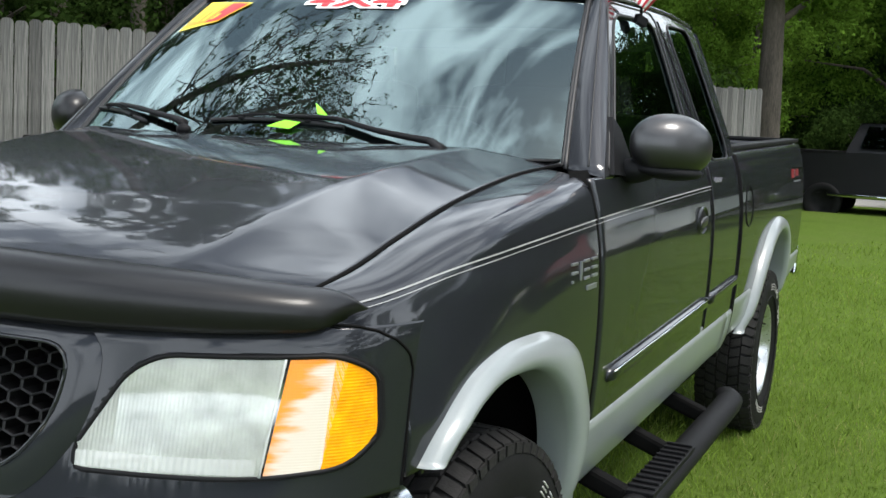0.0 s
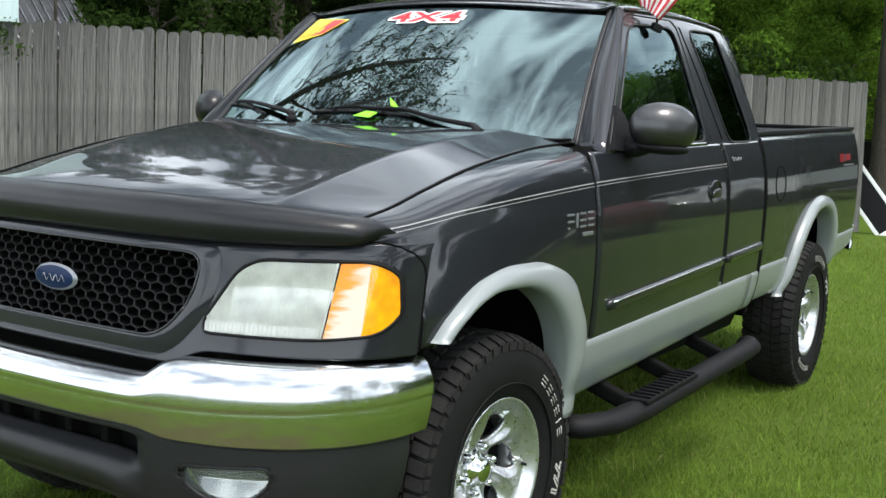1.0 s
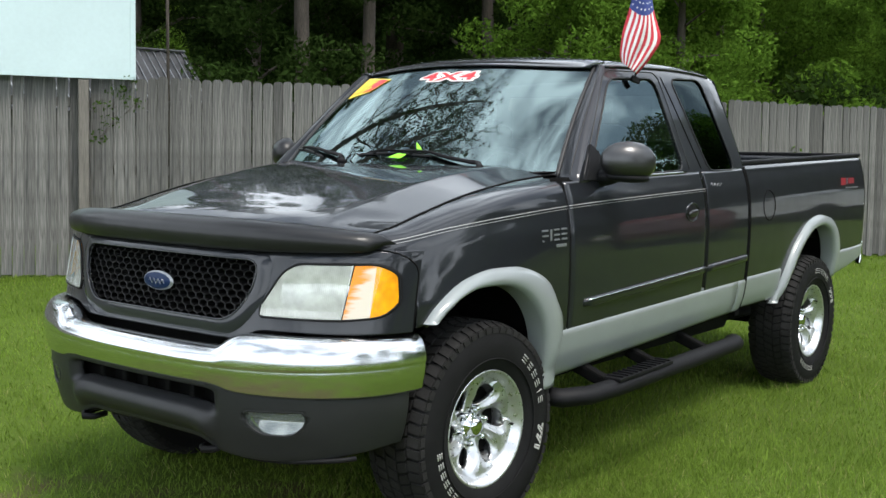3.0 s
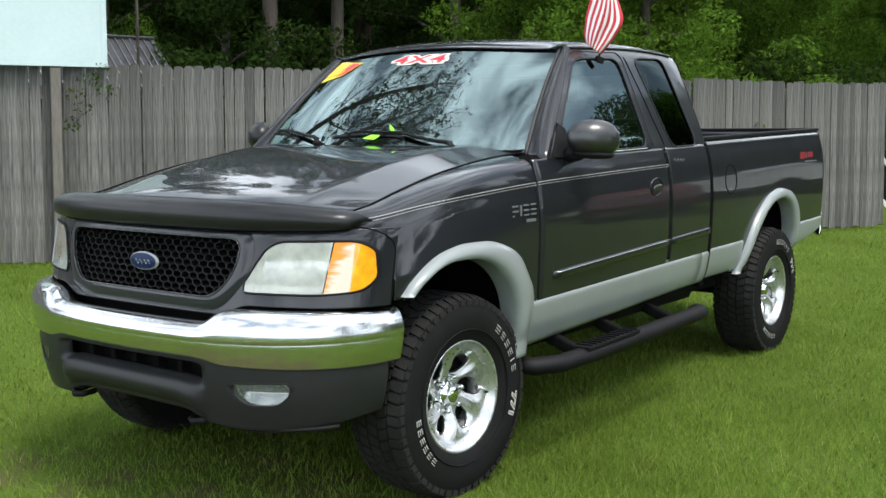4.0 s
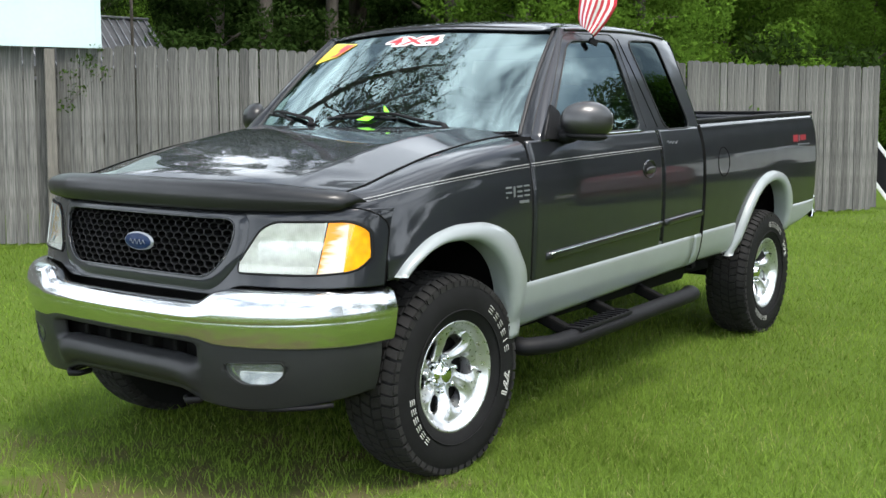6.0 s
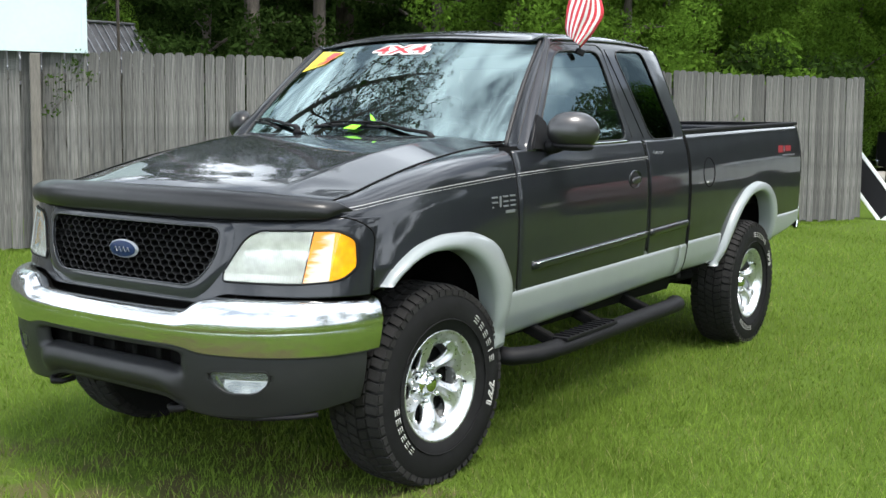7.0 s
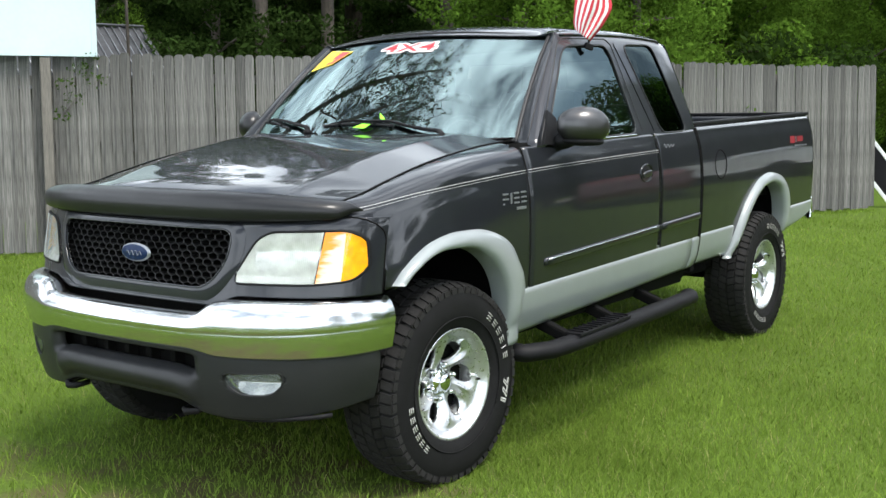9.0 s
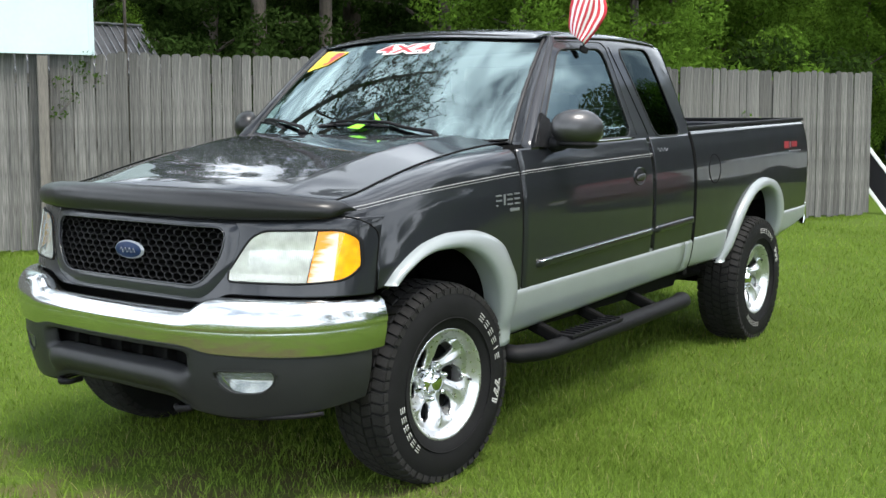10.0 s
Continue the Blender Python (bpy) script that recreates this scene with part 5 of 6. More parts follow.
def bumper_point(x, k):
    zt, zb = bump_top(abs(x)), bump_bot(abs(x))
    crest = 0.736 - 0.010 * (1 - abs(x) / 0.975)
    if k < 3:
        off, z = ((0.115, zt - 0.012), (0.080, zt - 0.001), (0.062, zt))[k]
    elif k < 15:
        a = (k - 2) / 12 * math.pi / 2
        off, z = 0.062 * (1 - math.sin(a)) ** 1.1, crest + (zt - crest) * math.cos(a) ** 1.15
    else:
        off, z = ((0.000, crest - 0.004), (0.003, crest - 0.007), (0.005, crest - 0.010), (0.004, crest - 0.014), (0.004, crest - 0.030), (0.009, (crest + zb) / 2), (0.018, zb + 0.014), (0.030, zb), (0.060, zb))[k - 15]
    y, n = bump_frame(x)
    return (x - abs(n.x) * off * (1 if x > 0 else -1), y + n.y * off, z)


sheet("front_bumper", bumper_point, BUMP_X, range(24), M_BUMPER, truck, flip=True, label="chrome front bumper", thick=0.003)

# lower valance
val_bot = curve([0, 0.30, 0.45, 0.60, 0.80, 0.93, 0.97], [0.452, 0.446, 0.405, 0.395, 0.405, 0.425, 0.44])


def valance_point(x, v):
    zt, zb = bump_bot(abs(x)) + 0.004, val_bot(abs(x))
    y, n = bump_frame(x)
    off = 0.030 + 0.040 * v ** 2
    if abs(x) < 0.45:
        # the middle: a slot under the chrome, and a rolled bar below it
        roll = math.sin(min(max((v - 0.42) / 0.5, 0), 1) * math.pi)
        off += (0.050 * sstep(0.06, 0.14, v) * (1 - sstep(0.34, 0.48, v)) - 0.030 * roll) * sstep(0.45, 0.38, abs(x))
    return (x - abs(n.x) * off * (1 if x > 0 else -1), y + n.y * off, zt + (zb - zt) * v)


FOG = {s: rounded([(s * 0.560, 0.574), (s * 0.775, 0.582), (s * 0.778, 0.536), (s * 0.735, 0.492), (s * 0.620, 0.490), (s * 0.565, 0.532)], 0.05) for s in (1, -1)}
sheet("valance", valance_point, [x * 0.97 / 0.975 for x in BUMP_X], lin(0, 1, 40), M_PLASTIC, truck, flip=True, label="dark grey plastic lower valance", thick=0.006,
      keep=lambda u, v, c: not (inside(FOG[1], u, c[2]) or inside(FOG[-1], u, c[2]) or (abs(c[0]) < 0.40 and 0.10 < v < 0.36)))
box("valance_backing", (0.90, 0.02, 0.16), (0, -0.815, 0.575), M_DARK, truck, 0.004)
box("nose_filler", (1.72, 0.10, 0.42), (0, -0.52, 0.68), M_DARK, truck, 0.01)
box("nose_filler", (1.10, 0.16, 0.20), (0, -0.66, 0.76), M_DARK, truck, 0.01)
for x in (-0.27, -0.13, 0.0, 0.13, 0.27):
    box("slot_divider", (0.028, 0.05, 0.075), (x, -0.848, 0.592), M_DARK, truck, 0.008)
tube("valance_lip", [(x, bump_frame(x)[0] + 0.090, val_bot(abs(x)) - 0.002) for x in lin(-0.86, 0.86, 60)], 0.009, M_BLACK, truck, 8)


def on_valance(x, z, d=0.0):
    y, n = bump_frame(x)
    zt, zb = bump_bot(abs(x)) + 0.004, val_bot(abs(x))
    v = (zt - z) / (zt - zb)
    off = 0.030 + 0.040 * v ** 2 - d
    return (x - abs(n.x) * off * (1 if x > 0 else -1), y + n.y * off, z)


for s in (1, -1):
    fog = mesh_part("fog_lamp", [on_valance(x, z, d) for d in (0.002, -0.035) for x, z in resample(FOG[s], 48)],
                    [(i, (i + 1) % 48, 48 + (i + 1) % 48, 48 + i) for i in range(48)], M_BLACK, truck, "clear fog lamp recessed in the valance")
    tube("fog_bezel", [on_valance(x, z, -0.003) for x, z in resample(FOG[s], 48)], 0.0045, M_PLASTIC, fog, 6, True)
    sheet("fog_lens", lambda u, v: on_valance(s * u, v, -0.008), lin(0.55, 0.79, 70), lin(0.485, 0.59, 40), M_FOG, fog, flip=s > 0, keep=lambda u, v, c: inside(FOG[s], s * u, v))
    sheet("fog_reflector", lambda u, v: on_valance(s * u, v, -0.05 + 0.03 * abs(v - 0.535) / 0.05), lin(0.555, 0.785, 40), lin(0.485, 0.59, 24), M_REFLECT, fog, keep=lambda u, v, c: inside(FOG[s], s * u, v))
    # tow hook below the valance
    hook = [(s * 0.40, -0.66, 0.420), (s * 0.40, -0.80, 0.415), (s * 0.395, -0.875, 0.408), (s * 0.36, -0.895, 0.405), (s * 0.33, -0.875, 0.405), (s * 0.325, -0.82, 0.410)]
    tube("tow_hook", hook, 0.013, M_BLACK, truck, 8, label="black tow hook")


# ---- mirrors, handles, badges ----
for sx in (1, -1):
    # right cap near-black: the dark woods it would mirror are put into its colour
    mirror = blob("door_mirror", lambda d: (sx * (1.058 + 0.100 * np.sign(d.x) * abs(d.x) ** 0.93), 0.872 + 0.030 * d.x + (0.105 if d.y < 0 else 0.030) * np.sign(d.y) * abs(d.y) ** 0.95 + 0.02 * d.x,
                                          1.428 + (0.088 if d.z > 0 else 0.080) * np.sign(d.z) * abs(d.z) ** 0.90 - 0.004 * d.x), M_MIRROR if sx > 0 else M_SMOKE_DIMCAP, truck, 40, 28, "rounded graphite door mirror, the right cap darkened in colour")
    blob("mirror_glass", lambda d: (sx * (1.060 + 0.084 * np.sign(d.x) * abs(d.x) ** 0.7), 0.904 + 0.004 * d.y + 0.05 * d.x, 1.424 + 0.068 * np.sign(d.z) * abs(d.z) ** 0.7), M_REFLECT, mirror, 24, 12, "mirror glass")
    blob("mirror_skirt", lambda d: (sx * (1.050 + 0.088 * np.sign(d.x) * abs(d.x) ** 0.9), 0.880 + 0.030 * d.x + (0.092 if d.y < 0 else 0.028) * np.sign(d.y) * abs(d.y) ** 0.9,
                                   1.362 + 0.024 * np.sign(d.z) * abs(d.z) ** 0.9 - 0.006 * d.x), M_BLACK, mirror, 30, 12, "black lower skirt")
    # black arm and sail patch on the door
    blob("mirror_arm", lambda d: (sx * (0.962 + 0.080 * d.x), 0.842 + 0.058 * d.y, 1.358 + 0.036 * d.z + 0.010 * d.x), M_BLACK, mirror, 20, 12, "black mirror arm")
    sail = [(0.690, 1.350), (0.850, 1.342), (0.872, 1.400), (0.850, 1.470), (0.805, 1.500)]
    mesh_part("mirror_sail", [(sx * (shell_x(y, z) + d), y, z) for d in (0.014, -0.002) for y, z in sail],
              [tuple(range(5)) if sx > 0 else tuple(range(5))[::-1]] + [(i, (i + 1) % 5, 5 + (i + 1) % 5, 5 + i) for i in range(5)], M_BLACK, mirror, "black sail patch", smooth=False)
    # door handle: oval cup, chrome-edged flap
    hy, hz = 1.652, 1.174
    hx = side_x(hy, hz)
    cup = lathe("door_handle", [(0.0, 0.062), (0.004, 0.060), (0.003, 0.054), (-0.001, 0.048)], M_PAINT, truck, 36, "oval pull handle in a round cup", (0, 0, 0))
    cup.matrix_basis = Matrix.Translation((sx * hx, hy, hz)) @ Matrix.Diagonal((sx, 1.16, 0.78, 1))
    # no hollow in the door skin: its shade is put in as a black disc
    lathe("handle_recess", [(-0.001, 0.049), (0.0015, 0.045), (0.0012, 0.001)], M_BLACK, cup, 30, "flat black disc standing in for the cup's shaded hollow")
    tube("handle_rim", [(0.004, 0.058 * math.cos(a), 0.058 * math.sin(a)) for a in lin(0, 2 * math.pi, 32)[:-1]], 0.003, M_PAINT, cup, 6, True)
    blob("handle_flap", lambda d: (0.006 + 0.008 * d.x, 0.006 + 0.044 * np.sign(d.y) * abs(d.y) ** 0.7, -0.006 + 0.022 * np.sign(d.z) * abs(d.z) ** 0.7 + 0.18 * d.y * 0.044), M_MIRROR, cup, 20, 12, "worn bright pull flap")
    # model badge on the fender: a silver underline with four plain bars over it
    def badge_bar(name, by, bz, w, h, parent, lab=""):
        """A silver bar standing off the fender."""
        yc, zc = 0.312 + by + w / 2, 1.132 + bz + 0.02 * by
        return box(name, (0.006, w, h), (sx * (side_x(yc, zc) + 0.001), yc, zc), M_BADGE, parent, 0.0015, lab)
    badge = badge_bar("fender_badge", 0.098, -0.046, 0.072, 0.012, truck, "silver model badge of plain bars")
    for by, w in ((0.0, 0.042), (0.082, 0.038), (0.136, 0.040)):
        for bz in (0.020, -0.001, -0.021):
            badge_bar("badge_bar", by, bz, w if bz > -0.02 or by else 0.010, 0.007, badge)
    badge_bar("badge_bar", 0.056, 0.0, 0.010, 0.046, badge)
    # script badge on the rear door, and the red and white decal on the bed
    tube("script_badge", [(sx * (side_x(1.90 + 0.13 * t, 1.305) + 0.002), 1.90 + 0.13 * t, 1.303 + 0.011 * math.sin(t * 21) * (1 - 0.4 * t)) for t in lin(0, 1, 40)], 0.0015, M_BADGE, truck, 5, label="silver script badge")
    for y0, y1, z0, z1, mm in ((3.93, 4.03, 1.258, 1.306, M_DULLRED), (4.04, 4.06, 1.262, 1.302, M_BADGE), (4.075, 4.19, 1.266, 1.304, M_DULLRED), (4.02, 4.27, 1.236, 1.245, M_BADGE)):
        sheet("bed_decal", lambda u, v: (sx * (side_x(u, v) + 0.002), u + 0.3 * (v - 1.27), v), lin(y0, y1, 8), lin(z0, z1, 5), mm, truck, flip=sx < 0, label="red and white decal")
    # side step: tube with a ribbed tread and hangers
    step = tube("side_step", [(sx * 0.93, 0.44, 0.455), (sx * 0.985, 0.48, 0.445), (sx * 1.045, 0.60, 0.445), (sx * 1.06, 0.80, 0.448)] + [(sx * 1.06, y, 0.448 + 0.018 * (y - 0.8)) for y in lin(0.95, 1.85, 8)]
                + [(sx * 1.06, 2.00, 0.470), (sx * 1.055, 2.07, 0.471), (sx * 1.03, 2.115, 0.472)], 0.040, M_BLACK, truck, 14, label="black tubular side step", flat=(1.25, 1.0))
    box("step_tread", (0.085, 0.50, 0.016), (sx * 1.06, 1.02, 0.491), M_BLACK, step, 0.004, rot=(1.0, 0, 0))
    for i in range(11):
        box("tread_rib", (0.078, 0.010, 0.008), (sx * 1.06, 0.80 + 0.044 * i, 0.4995 + 0.0008 * i), M_BLACK, step, 0.002, rot=(1.0, 0, 0))
    for y in (0.78, 1.25, 1.78):
        box("hanger", (0.17, 0.050, 0.055), (sx * 0.940, y, 0.500), M_DARK, step, 0.012, rot=(0, sx * 20, 0))
    # fuel filler door outline on the left flank
    if sx > 0:
        tube("fuel_door", [(side_x(2.71 + 0.085 * math.cos(a), 1.17 + 0.085 * math.sin(a)) + 0.0005, 2.71 + 0.085 * math.cos(a), 1.17 + 0.085 * math.sin(a)) for a in lin(0, 2 * math.pi, 40)[:-1]], 0.003, M_DARK, truck, 5, True, "round fuel filler door")
    # arch linings
    for hy, poly, x0 in ((HUB_F, ARCH_F, 0.955), (HUB_R, ARCH_R, 0.93)):
        pts = poly[:-2]
        sheet("arch_liner", lambda u, v: (sx * (x0 - 0.42 * v), pts[int(u)][0], pts[int(u)][1]), range(len(pts)), lin(0, 1, 4), M_DARK, truck)
        box("arch_wall", (0.02, 1.05, 0.75), (sx * 0.50, hy, 0.80), M_DARK, truck, 0.0)

# bed: front wall, floor, tailgate, rear bumper, tail lamps
box("bed_floor", (1.70, 2.06, 0.03), (0, 3.43, 0.93), M_BLACK, truck, 0.004, "dark bed floor")
box("bed_front_wall", (1.80, 0.04, 0.52), (0, 2.405, 1.165), M_PAINT, truck, 0.01)
box("tailgate", (1.66, 0.06, 0.56), (0, 4.462, 1.165), M_PAINT, truck, 0.02, "closed tailgate")
box("tailgate_cap", (1.66, 0.075, 0.02), (0, 4.460, 1.455), M_BLACK, truck, 0.006, "black plastic tailgate cap")
for s in (1, -1):
    box("tail_lamp", (0.05, 0.045, 0.40), (s * 0.885, 4.485, 1.13), M_RED, truck, 0.015, "red tail lamp")
rb = sheet("rear_bumper", lambda u, v: (u, 4.60 - 0.05 * abs(u) ** 3 - 0.16 * max(0, abs(u) - 0.80) / 0.15 + 0.02 * math.sin(v * math.pi), 0.700 + 0.155 * v), lin(-0.945, 0.945, 40), lin(0, 1, 10), M_CHROME, truck, label="chrome rear bumper", thick=0.02)
box("bumper_step_pad", (1.6, 0.14, 0.02), (0, 4.53, 0.862), M_BLACK, truck, 0.006)
# underbody, frame rails and axles
box("underbody", (1.55, 4.6, 0.10), (0, 1.95, 0.62), M_DARK, truck, 0.02)
for s in (1, -1):
    box("frame_rail", (0.08, 4.9, 0.13), (s * 0.42, 1.95, 0.54), M_DARK, truck, 0.01)
tube("front_axle", [(-0.70, 0, 0.40), (0.70, 0, 0.40)], 0.045, M_DARK, truck, 10)
tube("rear_axle", [(-0.70, HUB_R, 0.40), (0.70, HUB_R, 0.40)], 0.05, M_DARK, truck, 10)
blob("differential", lambda d: (0.05 + 0.15 * d.x, HUB_R + 0.15 * d.y, 0.40 + 0.14 * d.z), M_DARK, truck, 16, 10)
tube("exhaust", [(0.50, 2.2, 0.46), (0.62, 2.9, 0.47), (0.72, 3.05, 0.50)], 0.032, M_DARK, truck, 8)

# ---- cab interior ----
sheet("dashboard", lambda u, v: (u * 0.80, 0.50 + 0.16 * abs(u) ** 2 + 0.34 * v, 1.345 + 0.035 * math.sin(v * 2.6) - 0.25 * max(0, v - 0.75)), lin(-1, 1, 20), lin(0, 1.6, 18), M_DASH, truck, label="grey dashboard", thick=0.02)
box("cab_floor", (1.70, 1.85, 0.04), (0, 1.42, 0.70), M_DARK, truck, 0.0)
box("firewall", (1.60, 0.04, 0.66), (0, 0.50, 1.02), M_DARK, truck, 0.0)
sheet("headliner", lambda u, v: (u * 0.66, 1.18 + 1.10 * v, 1.852 + 0.02 * (1 - u * u)), lin(-1, 1, 8), lin(0, 1, 6), M_INTERIOR, truck)
for s in (1, -1):
    seat = box("seat", (0.52, 0.52, 0.18), (s * 0.37, 1.33, 1.02), M_INTERIOR, truck, 0.06, "grey cloth front seat")
    box("backrest", (0.50, 0.14, 0.56), (s * 0.37, 1.60, 1.33), M_INTERIOR, seat, 0.06, rot=(-10, 0, 0))
    box("headrest", (0.26, 0.09, 0.17), (s * 0.37, 1.665, 1.66), M_INTERIOR, seat, 0.04, rot=(-6, 0, 0))
box("rear_bench", (1.35, 0.12, 0.50), (0, 2.22, 1.28), M_INTERIOR, truck, 0.05)
wheel_pts = [(0.37 + 0.185 * math.cos(a), 0.98 - 0.075 * math.sin(a), 1.30 + 0.17 * math.sin(a)) for a in lin(0, 2 * math.pi, 36)[:-1]]
sw = tube("steering_wheel", wheel_pts, 0.015, M_BLACK, truck, 8, True, "black steering wheel")
box("wheel_boss", (0.32, 0.04, 0.10), (0.37, 0.97, 1.30), M_BLACK, sw, 0.02, rot=(24, 0, 0))
tube("interior_mirror", [(-0.11, 1.02, 1.77), (0.11, 1.02, 1.77)], 0.028, M_BLACK, truck, 8, flat=(0.5, 1))

# ---- wipers ----
def wiper(pivot, arm, blade):
    """arm: places (x, z) on the glass that it arches over; blade: from one (x, z) to another."""
    ax, az = [p[0] for p in arm], [p[1] for p in arm]
    t = lin(0, 1, len(arm))
    fx, fz = curve(t, ax), curve(t, az)
    pts = [Vector(pivot), Vector(pivot) + Vector((0, -0.002, 0.020))] + [screen_at(fx(u), fz(u), 0.014 + 0.022 * (1 - u)) for u in lin(0, 1, 18)]
    w = tube("wiper", pts, 0.0095, M_BLACK, truck, 8, label="black windscreen wiper", taper=lambda u: 1.35 - 0.55 * u, flat=(1.25, 0.8))
    (x0, z0), (x1, z1) = blade
    bow = lambda u: 0.010 * math.sin(math.pi * u)
    tube("wiper_blade", [screen_at(x0 + (x1 - x0) * u, z0 + (z1 - z0) * u + bow(u), 0.006) for u in lin(0, 1, 18)], 0.0065, M_SEAL, w, 6)
    tube("blade_frame", [screen_at(x0 + (x1 - x0) * u, z0 + (z1 - z0) * u + bow(u) + 0.004, 0.007 + 0.014 * math.sin(math.pi * (u - 0.12) / 0.76)) for u in lin(0.12, 0.88, 12)], 0.0045, M_BLACK, w, 6)
    for u in (0.25, 0.75):
        c = screen_at(x0 + (x1 - x0) * u, z0 + (z1 - z0) * u + bow(u), 0.010)
        blob("blade_claw", lambda q: c + Vector((q.x * 0.014, q.y * 0.007, q.z * 0.007)), M_BLACK, w, 10, 6)
    blob("wiper_pivot", lambda q: Vector(pivot) + Vector((q.x * 0.022, q.y * 0.022, q.z * 0.017)), M_BLACK, w, 12, 8)


wiper((0.572, 0.452, 1.376), [(0.51, 1.388), (0.44, 1.400), (0.345, 1.417), (0.19, 1.447), (0.03, 1.449)], ((0.24, 1.434), (-0.20, 1.434)))
wiper((-0.245, 0.445, 1.408), [(-0.29, 1.410), (-0.38, 1.424), (-0.50, 1.442), (-0.64, 1.456), (-0.735, 1.458)], ((-0.47, 1.418), (-0.80, 1.452)))


# ---- wheels ----
def text_mesh(body, size, extrude=0.0008, bold=0.0):
    cu = bpy.data.curves.new("lettering", "FONT")
    cu.body, cu.size, cu.extrude, cu.align_x, cu.align_y, cu.offset = body, size, extrude, "CENTER", "CENTER", bold
    ob = new("lettering", cu)
    bpy.context.view_layer.update()
    me = bpy.data.meshes.new_from_object(ob.evaluated_get(bpy.context.evaluated_depsgraph_get()))
    bpy.data.objects.remove(ob)
    return me


def build_wheel():
    R, W = TYRE_R, 0.275
    prof = [(-0.105, 0.215), (-0.122, 0.232), (-0.138, 0.285), (-0.139, 0.33), (-0.130, 0.375), (-0.118, 0.397), (-0.095, 0.4035), (0.0, 0.4055), (0.095, 0.4035), (0.118, 0.397), (0.130, 0.375), (0.139, 0.33),
            (0.138, 0.285), (0.122, 0.232), (0.105, 0.215)]
    root = tyre = lathe("wheel", prof, M_RUBBER, None, 96, "black all-terrain tyre with raised white letters on a polished rim")
    # tread blocks in five staggered ribs, and shoulder lugs
    v, f = [], []
    def block(x0, x1, a0, a1, skew, r0, r1, sh=0.0):
        b = len(v)
        for r, k in ((r0, 1.0), (r1, 0.93)):
            am, ah = (a0 + a1) / 2, (a1 - a0) / 2 * k
            xm, xh = (x0 + x1) / 2, (x1 - x0) / 2 * k
            for sxx, sa in ((-1, -1), (1, -1), (1, 1), (-1, 1)):
                a = am + sa * ah + skew * sxx
                rr = r - sh * max(0, abs(xm + sxx * xh) - 0.10) * 10
                v.append((xm + sxx * xh, rr * math.cos(a), rr * math.sin(a)))
        f.extend([(b + 4, b + 5, b + 6, b + 7)] + [(b + i, b + (i + 1) % 4, b + 4 + (i + 1) % 4, b + 4 + i) for i in range(4)])
    n = 56
    for i in range(n):
        a = 2 * math.pi * i / n
        st = 2 * math.pi / n
        block(-0.024, 0.024, a + 0.08 * st, a + 0.90 * st, 0.020, 0.4095, 0.4160)
        for s in (1, -1):
            block(*sorted((s * 0.030, s * 0.076)), a + 0.35 * st, a + 1.14 * st, -0.016 * s, 0.4085, 0.4155)
            w = 0.90 if i % 2 else 0.80
            block(*sorted((s * 0.081, s * 0.129)), a + 0.05 * st, a + w * st, 0.010 * s, 0.396, 0.4140, 0.055)
            block(*sorted((s * 0.118, s * 0.1335)), a + 0.05 * st, a + w * 0.92 * st, 0.0, 0.372, 0.3945, 0.0)
    mesh_part("tread", v, f, M_TREAD, tyre, "chunky staggered tread blocks", smooth=False)
    # raised white lettering: the maker's words as plain hollow blocks, the number as it reads
    def glyph(a, w, h, r):
        """Three bars of a letter's width on the sidewall, or one upright bar for a narrow one."""
        if w < 0.015:
            bars = [[(0, -h / 2), (0, h / 2)]]
        else:
            bars = [[(-w / 2 + w * k / 4, v) for k in range(5)] for v in (-h * 0.40, 0.0, h * 0.40)]
        for b in bars:
            tube("letter_bar", [(0.1400, (r + v) * math.cos(a - u / r), (r + v) * math.sin(a - u / r)) for u, v in b], 0.0022, M_LETTER, root, 5, False, "raised white bar")
    for deg, w in ((50.0, 0.032), (41.5, 0.026), (33.5, 0.026), (25.5, 0.026), (18.8, 0.010), (12.0, 0.025)):
        glyph(math.radians(deg), w, 0.031, 0.322)
    for k in range(6):
        glyph(math.radians(226 - 7.5 * k), 0.024, 0.027, 0.300)
    for bold, mm, x in ((0.003, M_LETTER, 0.1395), (-0.0012, M_RUBBER, 0.1405)):
        num = text_mesh("771", 0.046, 0.0005, bold)
        for q in num.vertices:
            a, r = math.radians(-16.0) - q.co.x * 1.6 / 0.322, 0.322 + q.co.y
            q.co = Vector((x + q.co.z, r * math.cos(a), r * math.sin(a)))
        num.materials.append(mm)
        nb = new("number", num)
        nb.parent = root
        nb["label"] = "raised white outlined number"
    tube("sidewall_rib", [(0.1385, 0.275 * math.cos(a), 0.275 * math.sin(a)) for a in lin(0, 2 * math.pi, 73)[:-1]], 0.003, M_RUBBER, tyre, 5, True)
    # rim: barrel with lip, then the six-window face
    rim = lathe("rim", [(-0.11, 0.205), (-0.10, 0.190), (-0.02, 0.172), (0.03, 0.176), (0.085, 0.198), (0.098, 0.208), (0.110, 0.214), (0.118, 0.220), (0.1215, 0.2265), (0.1195, 0.2300), (0.112, 0.2310)], M_ALLOY, root, 72, "polished six-spoke alloy rim")
    NA, NR = 360, 44
    verts, faces = [], []
    PH = math.radians(6)
    def window(a, r):
        """How far inside one of the six rounded windows a place lies: under 1 is open."""
        skew = 2.2 * (r - 0.128)
        q = (a - PH + skew + math.pi / 6) % (math.pi / 3) - math.pi / 6
        u, v = q * r / (0.037 + 0.18 * (r - 0.128)), (r - 0.128) / 0.045
